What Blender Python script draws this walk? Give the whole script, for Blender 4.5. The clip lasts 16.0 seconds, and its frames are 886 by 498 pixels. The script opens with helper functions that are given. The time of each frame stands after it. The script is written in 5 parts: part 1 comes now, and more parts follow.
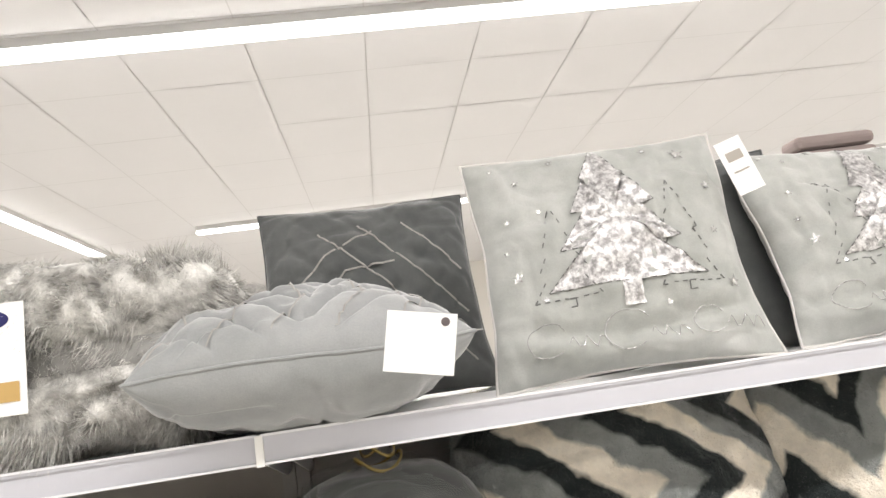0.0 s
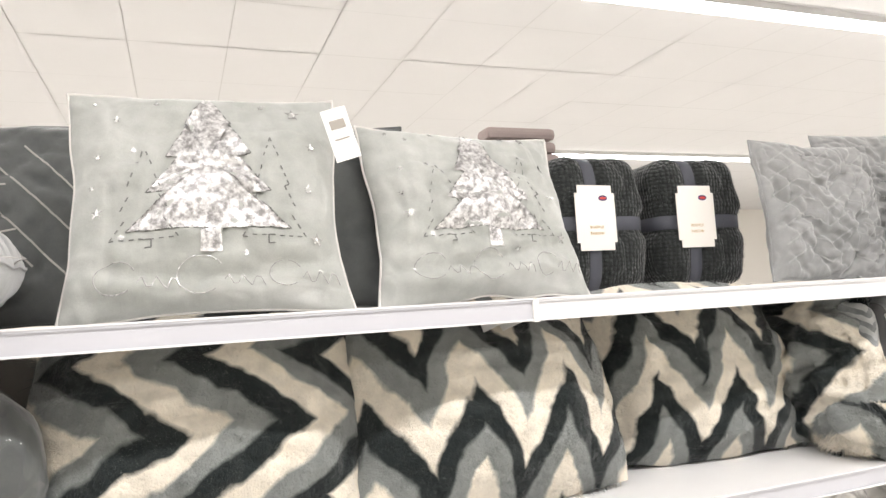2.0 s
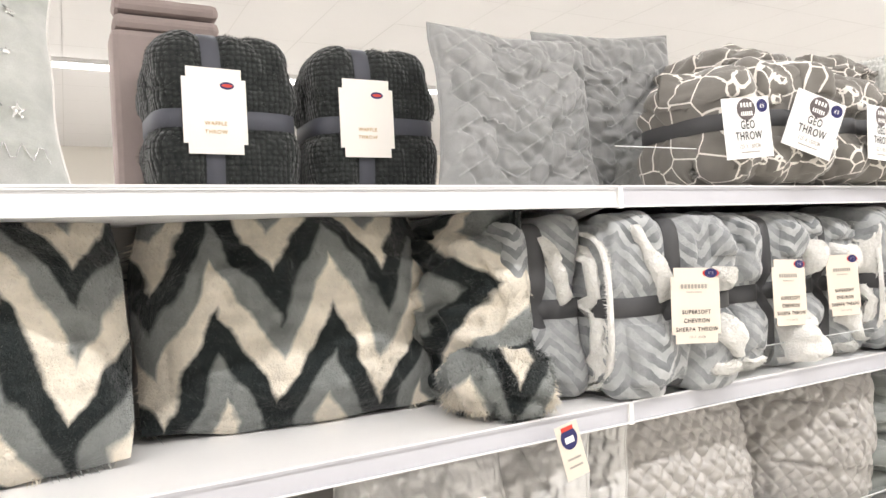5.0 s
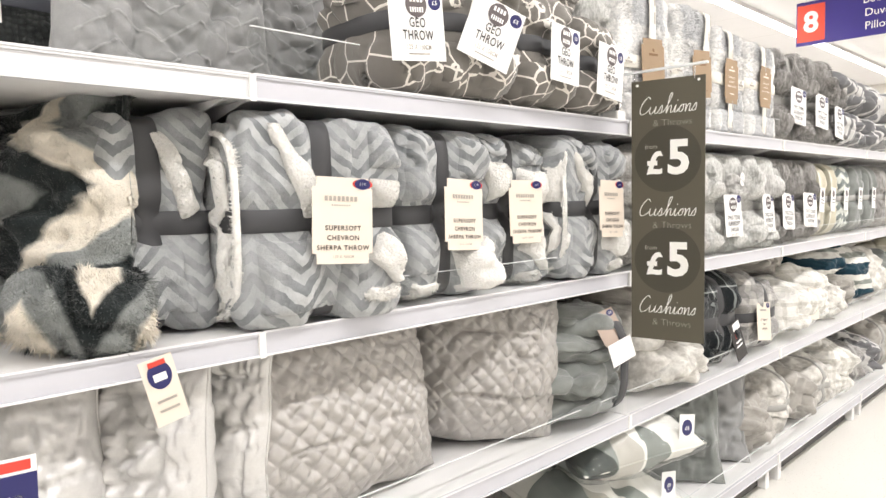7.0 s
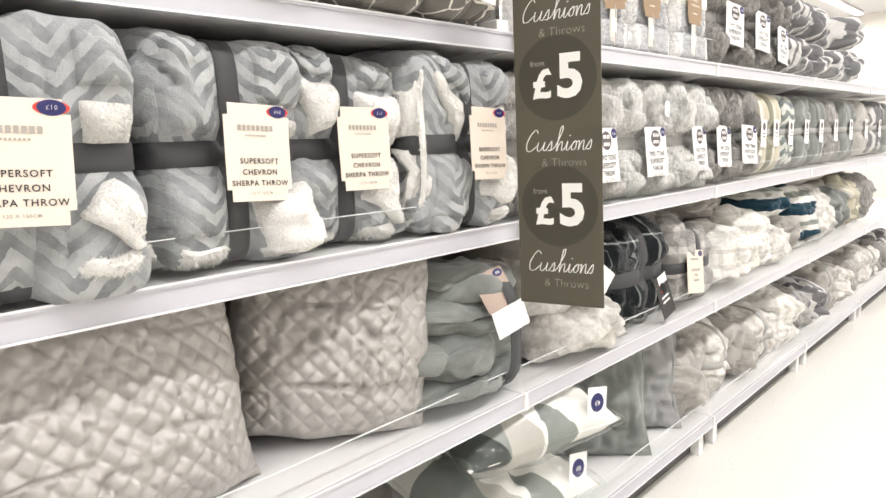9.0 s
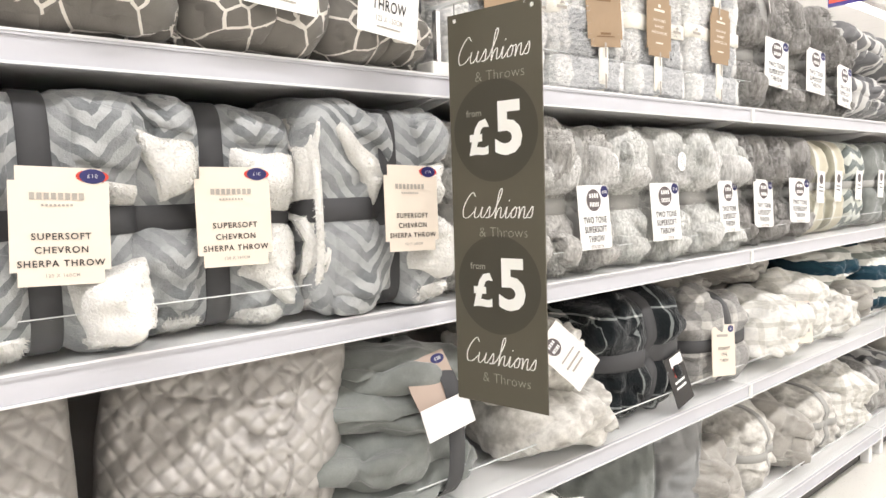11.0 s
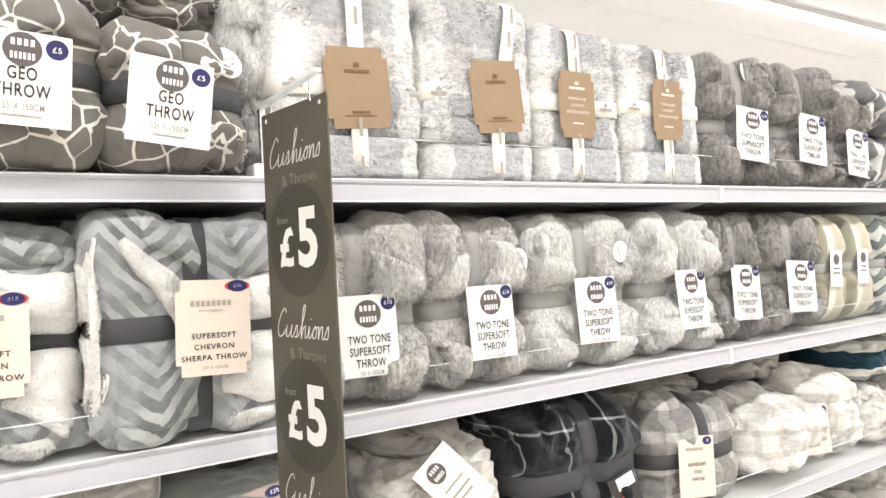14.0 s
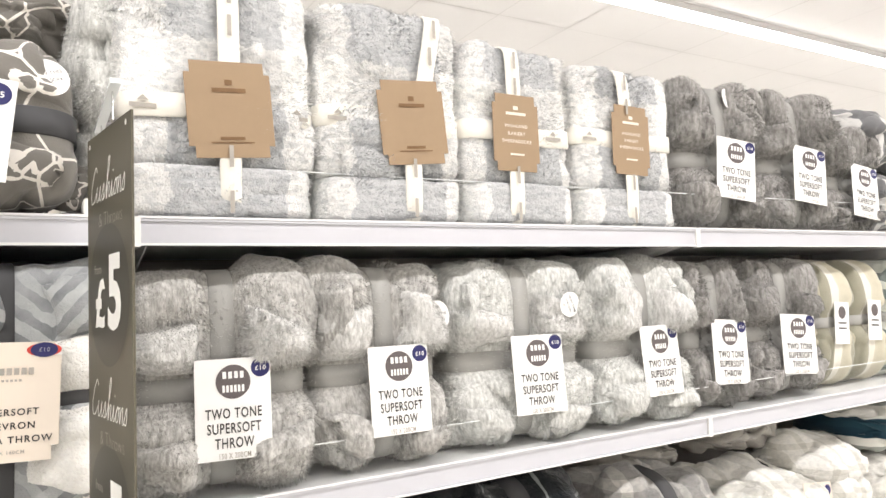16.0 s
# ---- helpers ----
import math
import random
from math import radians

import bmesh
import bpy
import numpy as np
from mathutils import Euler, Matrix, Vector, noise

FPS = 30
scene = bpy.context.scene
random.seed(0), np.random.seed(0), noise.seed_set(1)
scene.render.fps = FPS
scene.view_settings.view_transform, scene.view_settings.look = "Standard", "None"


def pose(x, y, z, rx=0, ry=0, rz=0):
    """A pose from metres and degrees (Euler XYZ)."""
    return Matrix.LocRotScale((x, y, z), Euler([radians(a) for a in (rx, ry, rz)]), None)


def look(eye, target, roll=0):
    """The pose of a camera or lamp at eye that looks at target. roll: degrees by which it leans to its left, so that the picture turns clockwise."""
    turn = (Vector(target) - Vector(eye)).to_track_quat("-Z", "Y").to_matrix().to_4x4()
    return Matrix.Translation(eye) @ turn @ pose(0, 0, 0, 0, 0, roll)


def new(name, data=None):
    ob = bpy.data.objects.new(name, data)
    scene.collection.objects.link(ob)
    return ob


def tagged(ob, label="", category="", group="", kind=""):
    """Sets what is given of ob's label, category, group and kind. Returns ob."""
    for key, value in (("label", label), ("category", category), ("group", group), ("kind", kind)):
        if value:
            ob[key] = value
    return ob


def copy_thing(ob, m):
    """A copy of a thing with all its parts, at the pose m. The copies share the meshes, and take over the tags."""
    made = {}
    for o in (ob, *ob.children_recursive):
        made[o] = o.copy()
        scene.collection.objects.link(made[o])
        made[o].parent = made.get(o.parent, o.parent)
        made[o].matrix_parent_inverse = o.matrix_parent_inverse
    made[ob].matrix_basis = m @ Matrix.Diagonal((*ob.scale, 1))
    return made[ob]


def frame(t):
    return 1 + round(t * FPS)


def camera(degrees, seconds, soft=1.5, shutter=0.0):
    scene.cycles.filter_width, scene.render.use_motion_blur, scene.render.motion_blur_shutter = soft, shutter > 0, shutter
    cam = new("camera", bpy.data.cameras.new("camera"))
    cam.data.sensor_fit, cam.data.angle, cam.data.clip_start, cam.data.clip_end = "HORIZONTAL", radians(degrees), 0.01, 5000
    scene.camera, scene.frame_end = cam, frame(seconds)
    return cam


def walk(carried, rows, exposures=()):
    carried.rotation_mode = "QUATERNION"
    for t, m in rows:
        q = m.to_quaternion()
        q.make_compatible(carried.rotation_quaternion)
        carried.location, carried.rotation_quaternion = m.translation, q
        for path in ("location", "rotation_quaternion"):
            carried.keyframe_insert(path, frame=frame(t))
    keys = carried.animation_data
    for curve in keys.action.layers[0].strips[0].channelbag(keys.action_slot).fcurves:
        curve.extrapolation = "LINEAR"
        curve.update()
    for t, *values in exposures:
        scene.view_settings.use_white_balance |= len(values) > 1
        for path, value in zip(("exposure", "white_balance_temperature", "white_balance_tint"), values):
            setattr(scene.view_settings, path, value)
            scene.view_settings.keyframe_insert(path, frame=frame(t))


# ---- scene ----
cam = camera(64.8, 16.0)
PATH = [
    (0, (0.196, -1.106, 1.568), (0.414, 0.856, 1.889), -8.4),
    (0.5, (0.331, -1.149, 1.545), (0.739, 0.787, 1.837), -7.4),
    (1, (0.433, -1.201, 1.533), (0.976, 0.705, 1.803), -4.8),
    (1.5, (0.515, -1.234, 1.522), (1.132, 0.657, 1.728), -3.5),
    (2, (0.585, -1.242, 1.499), (1.297, 0.62, 1.661), -3.5),
    (2.5, (0.669, -1.228, 1.477), (1.458, 0.606, 1.6), -3.7),
    (3, (0.758, -1.198, 1.466), (1.567, 0.628, 1.568), -3.1),
    (3.2, (0.804, -1.196, 1.467), (1.62, 0.628, 1.553), -2.6),
    (5.3, (1.559, -1.085, 1.364), (2.573, 0.639, 1.329), -2.6),
    (5.5, (1.596, -1.08, 1.349), (2.665, 0.609, 1.288), -2.1),
    (6, (1.692, -1.111, 1.328), (2.882, 0.494, 1.266), -1.2),
    (6.5, (1.778, -1.123, 1.312), (3.092, 0.38, 1.188), -0.8),
    (7, (1.87, -1.095, 1.281), (3.274, 0.322, 1.138), -1.1),
    (7.5, (1.994, -1.066, 1.274), (3.425, 0.318, 1.074), -0.1),
    (8, (2.119, -1.039, 1.269), (3.577, 0.311, 1.036), 0.1),
    (8.5, (2.226, -1.022, 1.252), (3.682, 0.316, 0.953), -1.9),
    (8.7, (2.278, -1.018, 1.237), (3.743, 0.311, 0.941), -2.6),
    (10.8, (2.744, -1.063, 1.277), (4.04, 0.449, 1.089), -1.4),
    (11, (2.788, -1.059, 1.279), (4.081, 0.457, 1.107), -1.8),
    (11.5, (2.893, -1.063, 1.301), (4.186, 0.46, 1.212), -0.8),
    (12, (2.988, -1.071, 1.31), (4.287, 0.448, 1.25), -2.4),
    (12.5, (3.072, -1.113, 1.313), (4.306, 0.461, 1.302), -3.1),
    (13, (3.158, -1.165, 1.327), (4.294, 0.481, 1.336), -1.4),
    (13.5, (3.229, -1.207, 1.328), (4.327, 0.465, 1.362), -1.3),
    (14, (3.292, -1.231, 1.337), (4.36, 0.46, 1.368), -3.0),
    (14.5, (3.355, -1.226, 1.337), (4.416, 0.468, 1.398), -4.2),
    (15, (3.438, -1.215, 1.334), (4.476, 0.492, 1.434), -3.4),
    (15.5, (3.529, -1.178, 1.362), (4.523, 0.553, 1.486), -2.1),
    (16, (3.622, -1.146, 1.362), (4.624, 0.58, 1.498), -2.3),
]
walk(cam, [(t, look(eye, target, roll)) for t, eye, target, roll in PATH], [(0, -0.14), (1.0, -0.06), (2.5, 0.0), (16, 0.0)])

# ---- light ----
CEIL = 3.26
LAMP_ROWS = (-5.45, -1.5, 2.0, 5.95)
world = bpy.data.worlds.new("world")
scene.world = world
world.use_nodes = True
world.node_tree.nodes["Background"].inputs["Color"].default_value = (1.0, 1.0, 1.0, 1)
world.node_tree.nodes["Background"].inputs["Strength"].default_value = 0.05
for row in LAMP_ROWS:
    tube = bpy.data.lights.new("strip_light", "AREA")
    tube.shape, tube.size, tube.size_y = "RECTANGLE", 20.0, 0.11
    tube.energy, tube.color = 345, (0.985, 0.955, 0.955)
    new("strip_light", tube).matrix_basis = pose(6.5, row, CEIL - 0.075)
cross = bpy.data.lights.new("strip_light", "AREA")
cross.shape, cross.size, cross.size_y = "RECTANGLE", 0.11, 8.0
cross.energy, cross.color = 130, (0.985, 0.955, 0.955)
new("strip_light", cross).matrix_basis = pose(-2.6, 7.6, CEIL - 0.075)


# ---- materials ----
class Nodes:
    """A node material in short calls."""

    def __init__(self, name):
        self.mat = bpy.data.materials.new(name)
        self.mat.use_nodes = True
        self.tree = self.mat.node_tree
        self.bsdf = self.tree.nodes["Principled BSDF"]

    def add(self, kind, ins=(), operation="", data_type="", blend_type="", feature=""):
        n = self.tree.nodes.new(kind)
        if operation:
            n.operation = operation
        if data_type:
            n.data_type = data_type
        if blend_type:
            n.blend_type = blend_type
        if feature:
            n.feature = feature
        for k, v in dict(ins).items():
            self.put(n.inputs[k], v)
        return n

    def put(self, socket, v):
        if isinstance(v, bpy.types.NodeSocket):
            self.tree.links.new(v, socket)
        else:
            socket.default_value = (*v, 1) if isinstance(v, tuple) and len(v) == 3 and socket.type == "RGBA" else v

    def math(self, op, a, b=0.0, c=0.0):
        return self.add("ShaderNodeMath", {0: a, 1: b, 2: c}, operation=op).outputs[0]

    def mix(self, fac, a, b, blend="MIX"):
        n = self.add("ShaderNodeMix", data_type="RGBA", blend_type=blend)
        self.put(n.inputs[0], fac), self.put(n.inputs[6], a), self.put(n.inputs[7], b)
        return n.outputs[2]

    def coords(self):
        return self.add("ShaderNodeTexCoord").outputs["Object"]

    def noise(self, scale, detail=3.0, vec=None, rough=0.6):
        return self.add("ShaderNodeTexNoise", {"Vector": vec or self.coords(), "Scale": scale, "Detail": detail, "Roughness": rough}).outputs[0]

    def ramp(self, fac, stops, mode="LINEAR"):
        n = self.add("ShaderNodeValToRGB", {0: fac})
        n.color_ramp.interpolation = mode
        e = n.color_ramp.elements
        while len(e) < len(stops):
            e.new(0.5)
        for el, (p, c) in zip(e, stops):
            el.position, el.color = p, (*c, 1)
        return n.outputs[0]

    def bump(self, height, strength=0.3, dist=0.004):
        n = self.add("ShaderNodeBump", {"Height": height, "Strength": strength, "Distance": dist})
        self.put(self.bsdf.inputs["Normal"], n.outputs[0])

    def base(self, color, rough=0.8, metal=0.0, sheen=0.0, spec=0.3):
        self.put(self.bsdf.inputs["Base Color"], color)
        self.put(self.bsdf.inputs["Roughness"], rough)
        self.put(self.bsdf.inputs["Metallic"], metal)
        self.put(self.bsdf.inputs["Sheen Weight"], sheen)
        self.put(self.bsdf.inputs["Sheen Roughness"], 0.4)
        self.put(self.bsdf.inputs["Specular IOR Level"], spec)
        return self.mat


def plain(name, c, rough=0.6, metal=0.0, var=0.06, scale=6.0, bump=0.0, spec=0.4):
    n = Nodes(name)
    dark = tuple(v * (1 - var) for v in c)
    lite = tuple(min(1, v * (1 + var)) for v in c)
    f = n.math("MULTIPLY_ADD", n.noise(scale * 12), 0.4, n.math("MULTIPLY", n.noise(scale), 0.6))
    if bump:
        n.bump(n.noise(scale * 30), bump, 0.002)
    return n.base(n.mix(f, dark, lite), rough, metal, 0, spec)


def fabric(name, c1, c2, blotch=14.0, fine=420.0, sheen=0.35, bump=0.4, rough=0.9, stretch=(1, 1, 1), contrast=1.0):
    """Pile fabric: two tones that blotch into each other, and a fine nap."""
    n = Nodes(name)
    v = n.add("ShaderNodeVectorMath", {0: n.coords(), 1: stretch}, operation="MULTIPLY").outputs[0]
    f = n.noise(blotch, 5.0, v)
    f = n.add("ShaderNodeMapRange", {0: f, 1: 0.5 - 0.22 / contrast, 2: 0.5 + 0.22 / contrast}).outputs[0]
    nap = n.noise(fine, 2.0, v)
    col = n.mix(n.math("MULTIPLY", n.math("SUBTRACT", nap, 0.3), 0.5), n.mix(f, c1, c2), tuple(x * 0.55 for x in c1))
    n.bump(n.math("ADD", nap, n.math("MULTIPLY", n.noise(fine * 0.2, 3.0, v), 1.2)), bump, 0.004)
    return n.base(col, rough, 0, sheen, 0.15)


def zigzag(name, stops, period, amp, wave, turned=False, fuzz=0.02, sheen=0.3, bump=0.5, shift=(0.0, 0.0), fade=0.0, soft=0.0):
    """Chevron bands with ragged edges, blending over a short width where soft."""
    n = Nodes(name)
    warp = n.add("ShaderNodeTexNoise", {"Vector": n.coords(), "Scale": 24.0 if soft else 45.0, "Detail": 3.0}).outputs["Color"]
    big = n.add("ShaderNodeTexNoise", {"Vector": n.coords(), "Scale": 6.0, "Detail": 1.0}).outputs["Color"]
    off = n.add("ShaderNodeVectorMath", {0: warp, 1: (0.5, 0.5, 0.5)}, operation="SUBTRACT").outputs[0]
    off2 = n.add("ShaderNodeVectorMath", {0: big, 1: (0.5, 0.5, 0.5)}, operation="SUBTRACT").outputs[0]
    v = n.add("ShaderNodeVectorMath", {0: off, 1: (fuzz, fuzz, fuzz), 2: n.coords()}, operation="MULTIPLY_ADD").outputs[0]
    v = n.add("ShaderNodeVectorMath", {0: off2, 1: (fuzz * 4, fuzz * 4, fuzz * 4), 2: v}, operation="MULTIPLY_ADD").outputs[0]
    s = n.add("ShaderNodeSeparateXYZ", {0: v})
    a, b = (s.outputs["Z"], s.outputs["X"]) if turned else (s.outputs["X"], s.outputs["Z"])
    tri = n.math("PINGPONG", n.math("ADD", a, shift[0] + 20 * wave), wave)
    h = n.math("FRACT", n.math("DIVIDE", n.math("MULTIPLY_ADD", tri, amp, n.math("ADD", b, shift[1] + 20 * period)), period))
    if soft:
        seam = tuple((a + b) / 2 for a, b in zip(stops[0][1], stops[-1][1]))
        edges = [p for p, _ in stops] + [1.0]
        soft_stops = [(0.0, seam)]
        for k, (p, c) in enumerate(stops):
            soft_stops += [(p + soft, c), (edges[k + 1] - soft, c)]
        col = n.ramp(h, soft_stops + [(1.0, seam)])
    else:
        col = n.ramp(h, stops, "CONSTANT")
    if fade:
        mean = tuple(sum(c[k] for _, c in stops) / len(stops) for k in range(3))
        col = n.mix(n.add("ShaderNodeMapRange", {0: n.noise(9, 4.0), 1: 0.38, 2: 0.58, 4: fade}).outputs[0], col, mean)
    nap = n.noise(380, 2.0)
    mid = n.noise(60, 3.0)
    tuft = n.add("ShaderNodeMapRange", {0: n.noise(24, 5.0), 1: 0.38, 2: 0.66}).outputs[0]
    col = n.mix(n.math("MULTIPLY", tuft, 0.38), col, n.mix(1.0, col, (0.52, 0.53, 0.53), "MULTIPLY"))
    n.bump(n.math("ADD", nap, n.math("MULTIPLY", n.math("ADD", mid, tuft), 1.5)), bump, 0.010)
    return n.base(col, 0.92, 0, sheen, 0.1)


def check(name, white, light, dark, size, ratio=0.5, waver=0.05, mottle=0.62):
    """A woven check: bands across and along, darker where both cross."""
    n = Nodes(name)
    s = n.add("ShaderNodeSeparateXYZ", {0: n.coords()})
    wob = n.math("MULTIPLY", n.math("SUBTRACT", n.noise(40 if waver > 0.03 else 6, 3.0), 0.5), waver)
    bx = n.math("GREATER_THAN", n.math("FRACT", n.math("DIVIDE", n.math("ADD", n.math("ADD", s.outputs["X"], wob), 0.195 + 10 * size), size)), ratio)
    bz = n.math("GREATER_THAN", n.math("FRACT", n.math("DIVIDE", n.math("ADD", n.math("ADD", s.outputs["Z"], wob), 0.185 + 10 * size), size)), ratio)
    k = n.math("MULTIPLY", n.math("ADD", bx, bz), 0.5)
    col = n.ramp(k, [(0, white), (0.5, light), (1, dark)])
    streak = n.noise(70, 4.0)
    flat = n.add("ShaderNodeVectorMath", {0: n.coords(), 1: (0.55, 1.0, 1.3)}, operation="MULTIPLY").outputs[0]
    blot = n.add("ShaderNodeMapRange", {0: n.noise(88, 3.0, flat), 1: 0.46, 2: 0.60}).outputs[0]
    col = n.mix(n.math("MULTIPLY", blot, mottle), col, n.mix(1.0, col, (0.64, 0.66, 0.68), "MULTIPLY"))
    n.bump(n.math("ADD", n.noise(300), n.math("MULTIPLY", streak, 1.6)), 0.6, 0.008)
    return n.base(col, 0.95, 0, 0.35, 0.1)


def lines(name, ground, ink, scale, width, rand=0.25, sheen=0.3):
    """A printed net of pale lines that meet in threes."""
    n = Nodes(name)
    vor = n.add("ShaderNodeTexVoronoi", {"Vector": n.coords(), "Scale": scale, "Randomness": rand}, feature="DISTANCE_TO_EDGE").outputs[0]
    edge = n.math("LESS_THAN", n.math("MULTIPLY_ADD", n.math("SUBTRACT", n.noise(160), 0.5), width * 0.8, vor), width)
    g = n.mix(n.noise(16, 4.0), ground, tuple(v * 1.5 for v in ground))
    col = n.mix(edge, g, ink)
    n.bump(n.noise(380), 0.35, 0.003)
    return n.base(col, 0.9, 0, sheen, 0.15)


def stripes(name, cols, size, axis="Z"):
    n = Nodes(name)
    s = n.add("ShaderNodeSeparateXYZ", {0: n.coords()})
    wob = n.math("MULTIPLY", n.math("SUBTRACT", n.noise(9, 2.0), 0.5), 0.04)
    h = n.math("FRACT", n.math("DIVIDE", n.math("ADD", n.math("ADD", s.outputs[axis], wob), 10.0), size))
    col = n.ramp(h, [(i / len(cols), c) for i, c in enumerate(cols)], "CONSTANT")
    col = n.mix(n.math("MULTIPLY", n.noise(50, 3.0), 0.4), col, n.mix(1.0, col, (0.6, 0.6, 0.6), "MULTIPLY"))
    n.bump(n.noise(300), 0.4, 0.004)
    return n.base(col, 0.9, 0, 0.3, 0.15)


def triangles(name, cols, size):
    """A printed patchwork of triangles."""
    n = Nodes(name)
    s = n.add("ShaderNodeSeparateXYZ", {0: n.coords()})
    u = n.math("DIVIDE", n.math("ADD", s.outputs["X"], 10 * size), size)
    v = n.math("DIVIDE", n.math("ADD", s.outputs["Z"], 10 * size), size)
    half = n.math("GREATER_THAN", n.math("ADD", n.math("FRACT", u), n.math("FRACT", v)), 1.0)
    cell = n.add("ShaderNodeCombineXYZ", {0: n.math("FLOOR", u), 1: n.math("FLOOR", v), 2: half}).outputs[0]
    pick = n.add("ShaderNodeTexWhiteNoise", {"Vector": cell}).outputs["Value"]
    col = n.ramp(pick, [(i / len(cols), c) for i, c in enumerate(cols)], "CONSTANT")
    n.bump(n.noise(400), 0.2, 0.001)
    return n.base(n.mix(n.math("MULTIPLY", n.noise(20), 0.10), col, (0.3, 0.3, 0.28)), 0.85, 0, 0.1, 0.2)


def waffle(name, c1, c2):
    """Deep-pile fleece cut in small cells, with shade in the gaps put into its colour."""
    n = Nodes(name)
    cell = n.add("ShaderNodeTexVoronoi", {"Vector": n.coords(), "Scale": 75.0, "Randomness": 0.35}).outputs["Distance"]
    # shade between the cells is painted: colour darkens where the bump sinks
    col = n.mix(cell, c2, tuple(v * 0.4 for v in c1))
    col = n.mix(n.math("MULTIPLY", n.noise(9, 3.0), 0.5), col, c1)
    n.bump(n.math("MULTIPLY_ADD", cell, -1.5, n.math("MULTIPLY", n.noise(300), 0.4)), 0.9, 0.006)
    return n.base(col, 0.95, 0, 0.3, 0.1)


def clear(name, tint=(0.96, 0.97, 0.97), gloss=0.10, rough=0.06):
    n = Nodes(name)
    fr = n.math("POWER", n.add("ShaderNodeLayerWeight", {"Blend": 0.5}).outputs["Facing"], 4.0)
    tr = n.add("ShaderNodeBsdfTransparent", {"Color": tint}).outputs[0]
    gl = n.add("ShaderNodeBsdfGlossy", {"Color": (1.0, 1.0, 1.0), "Roughness": rough}).outputs[0]
    m = n.add("ShaderNodeMixShader", {0: n.math("MULTIPLY_ADD", fr, 0.35 + gloss * 0.5, 0.02 + gloss * 0.06), 1: tr, 2: gl}).outputs[0]
    n.put(n.tree.nodes["Material Output"].inputs["Surface"], m)
    return n.mat


def glow(name, c, strength):
    n = Nodes(name)
    n.put(n.bsdf.inputs["Emission Color"], c)
    n.put(n.bsdf.inputs["Emission Strength"], strength)
    return n.base(c, 0.5)


def vinyl(name):
    n = Nodes(name)
    speck = n.math("GREATER_THAN", n.noise(95, 1.0), 0.68)
    grime = n.noise(1.3, 4.0)
    c = n.mix(grime, (0.74, 0.72, 0.66), (0.84, 0.82, 0.77))
    c = n.mix(n.math("MULTIPLY", speck, 0.5), c, (0.45, 0.42, 0.36))
    n.bump(n.noise(60), 0.05, 0.001)
    return n.base(c, n.math("MULTIPLY_ADD", grime, 0.25, 0.22), 0, 0, 0.5)


def sequin(name):
    """Flip sequins brushed two ways: bright silver and dull backs."""
    n = Nodes(name)
    vor = n.add("ShaderNodeTexVoronoi", {"Vector": n.coords(), "Scale": 260.0})
    brushed = n.add("ShaderNodeMapRange", {0: n.noise(85, 4.0), 1: 0.38, 2: 0.60}).outputs[0]
    grain = n.add("ShaderNodeSeparateColor", {0: vor.outputs["Color"]}).outputs[0]
    c = n.mix(brushed, (0.26, 0.25, 0.245), (0.80, 0.79, 0.78))
    c = n.mix(n.math("MULTIPLY", grain, 0.35), c, (0.30, 0.29, 0.29))
    n.bump(grain, 0.8, 0.002)
    return n.base(c, 0.34, 0.35, 0, 0.6)


M_ceiling = plain("ceiling_tile_face", (0.69, 0.677, 0.675), 0.9, 0, 0.03, 3.0, 0.3)
M_grid = plain("ceiling_grid_bar", (0.56, 0.545, 0.535), 0.7)
M_wall = plain("wall_paint", (0.76, 0.73, 0.68), 0.8, 0, 0.04, 2.0)
M_floor = vinyl("speckled_vinyl")
M_deck = plain("white_shelf_enamel", (0.85, 0.84, 0.83), 0.4, 0, 0.04, 9.0)
M_strip = plain("lilac_grey_ticket_edge", (0.55, 0.55, 0.585), 0.32, 0, 0.04, 12.0)
M_stripwhite = plain("white_ticket_edge", (0.70, 0.70, 0.71), 0.32, 0, 0.04, 12.0)
M_stripedge = plain("pale_plastic_edge", (0.78, 0.78, 0.79), 0.35)
M_clip = plain("joint_clip_plastic", (0.86, 0.85, 0.82), 0.4)
M_panel = plain("back_panel_enamel", (0.42, 0.40, 0.37), 0.55, 0, 0.08, 3.0)
M_upright = plain("upright_enamel", (0.45, 0.44, 0.42), 0.5)
M_acrylic = clear("clear_acrylic")
M_poly = clear("clear_polythene", gloss=0.25, rough=0.12)
M_acedge = plain("acrylic_polished_edge", (0.80, 0.82, 0.82), 0.25)
M_lamp = glow("lamp_diffuser", (1.0, 0.98, 0.95), 6.0)
M_trunk = plain("lamp_trunking_white", (0.62, 0.61, 0.60), 0.5)
FUR3 = [(0, (0.90, 0.83, 0.71)), (0.35, (0.27, 0.285, 0.275)), (0.67, (0.026, 0.032, 0.032))]
M_chev = zigzag("chevron_faux_fur", FUR3, 0.255, 1.75, 0.108, fuzz=0.022, shift=(0.08, -0.262), soft=0.035)
M_chevB = zigzag("chevron_faux_fur_offset", FUR3, 0.262, 1.8, 0.108, fuzz=0.022, shift=(0.158, -0.48), soft=0.035)
M_chevT = zigzag("chevron_faux_fur_turned", FUR3, 0.235, 1.3, 0.145, True, fuzz=0.022, shift=(-0.22, -0.190), soft=0.035)
M_velvet = fabric("sage_grey_velvet", (0.33, 0.342, 0.315), (0.51, 0.515, 0.49), 9, 500, 0.55, 0.15)
M_velvetD = fabric("slate_velvet", (0.085, 0.09, 0.09), (0.15, 0.155, 0.15), 9, 500, 0.6, 0.15)
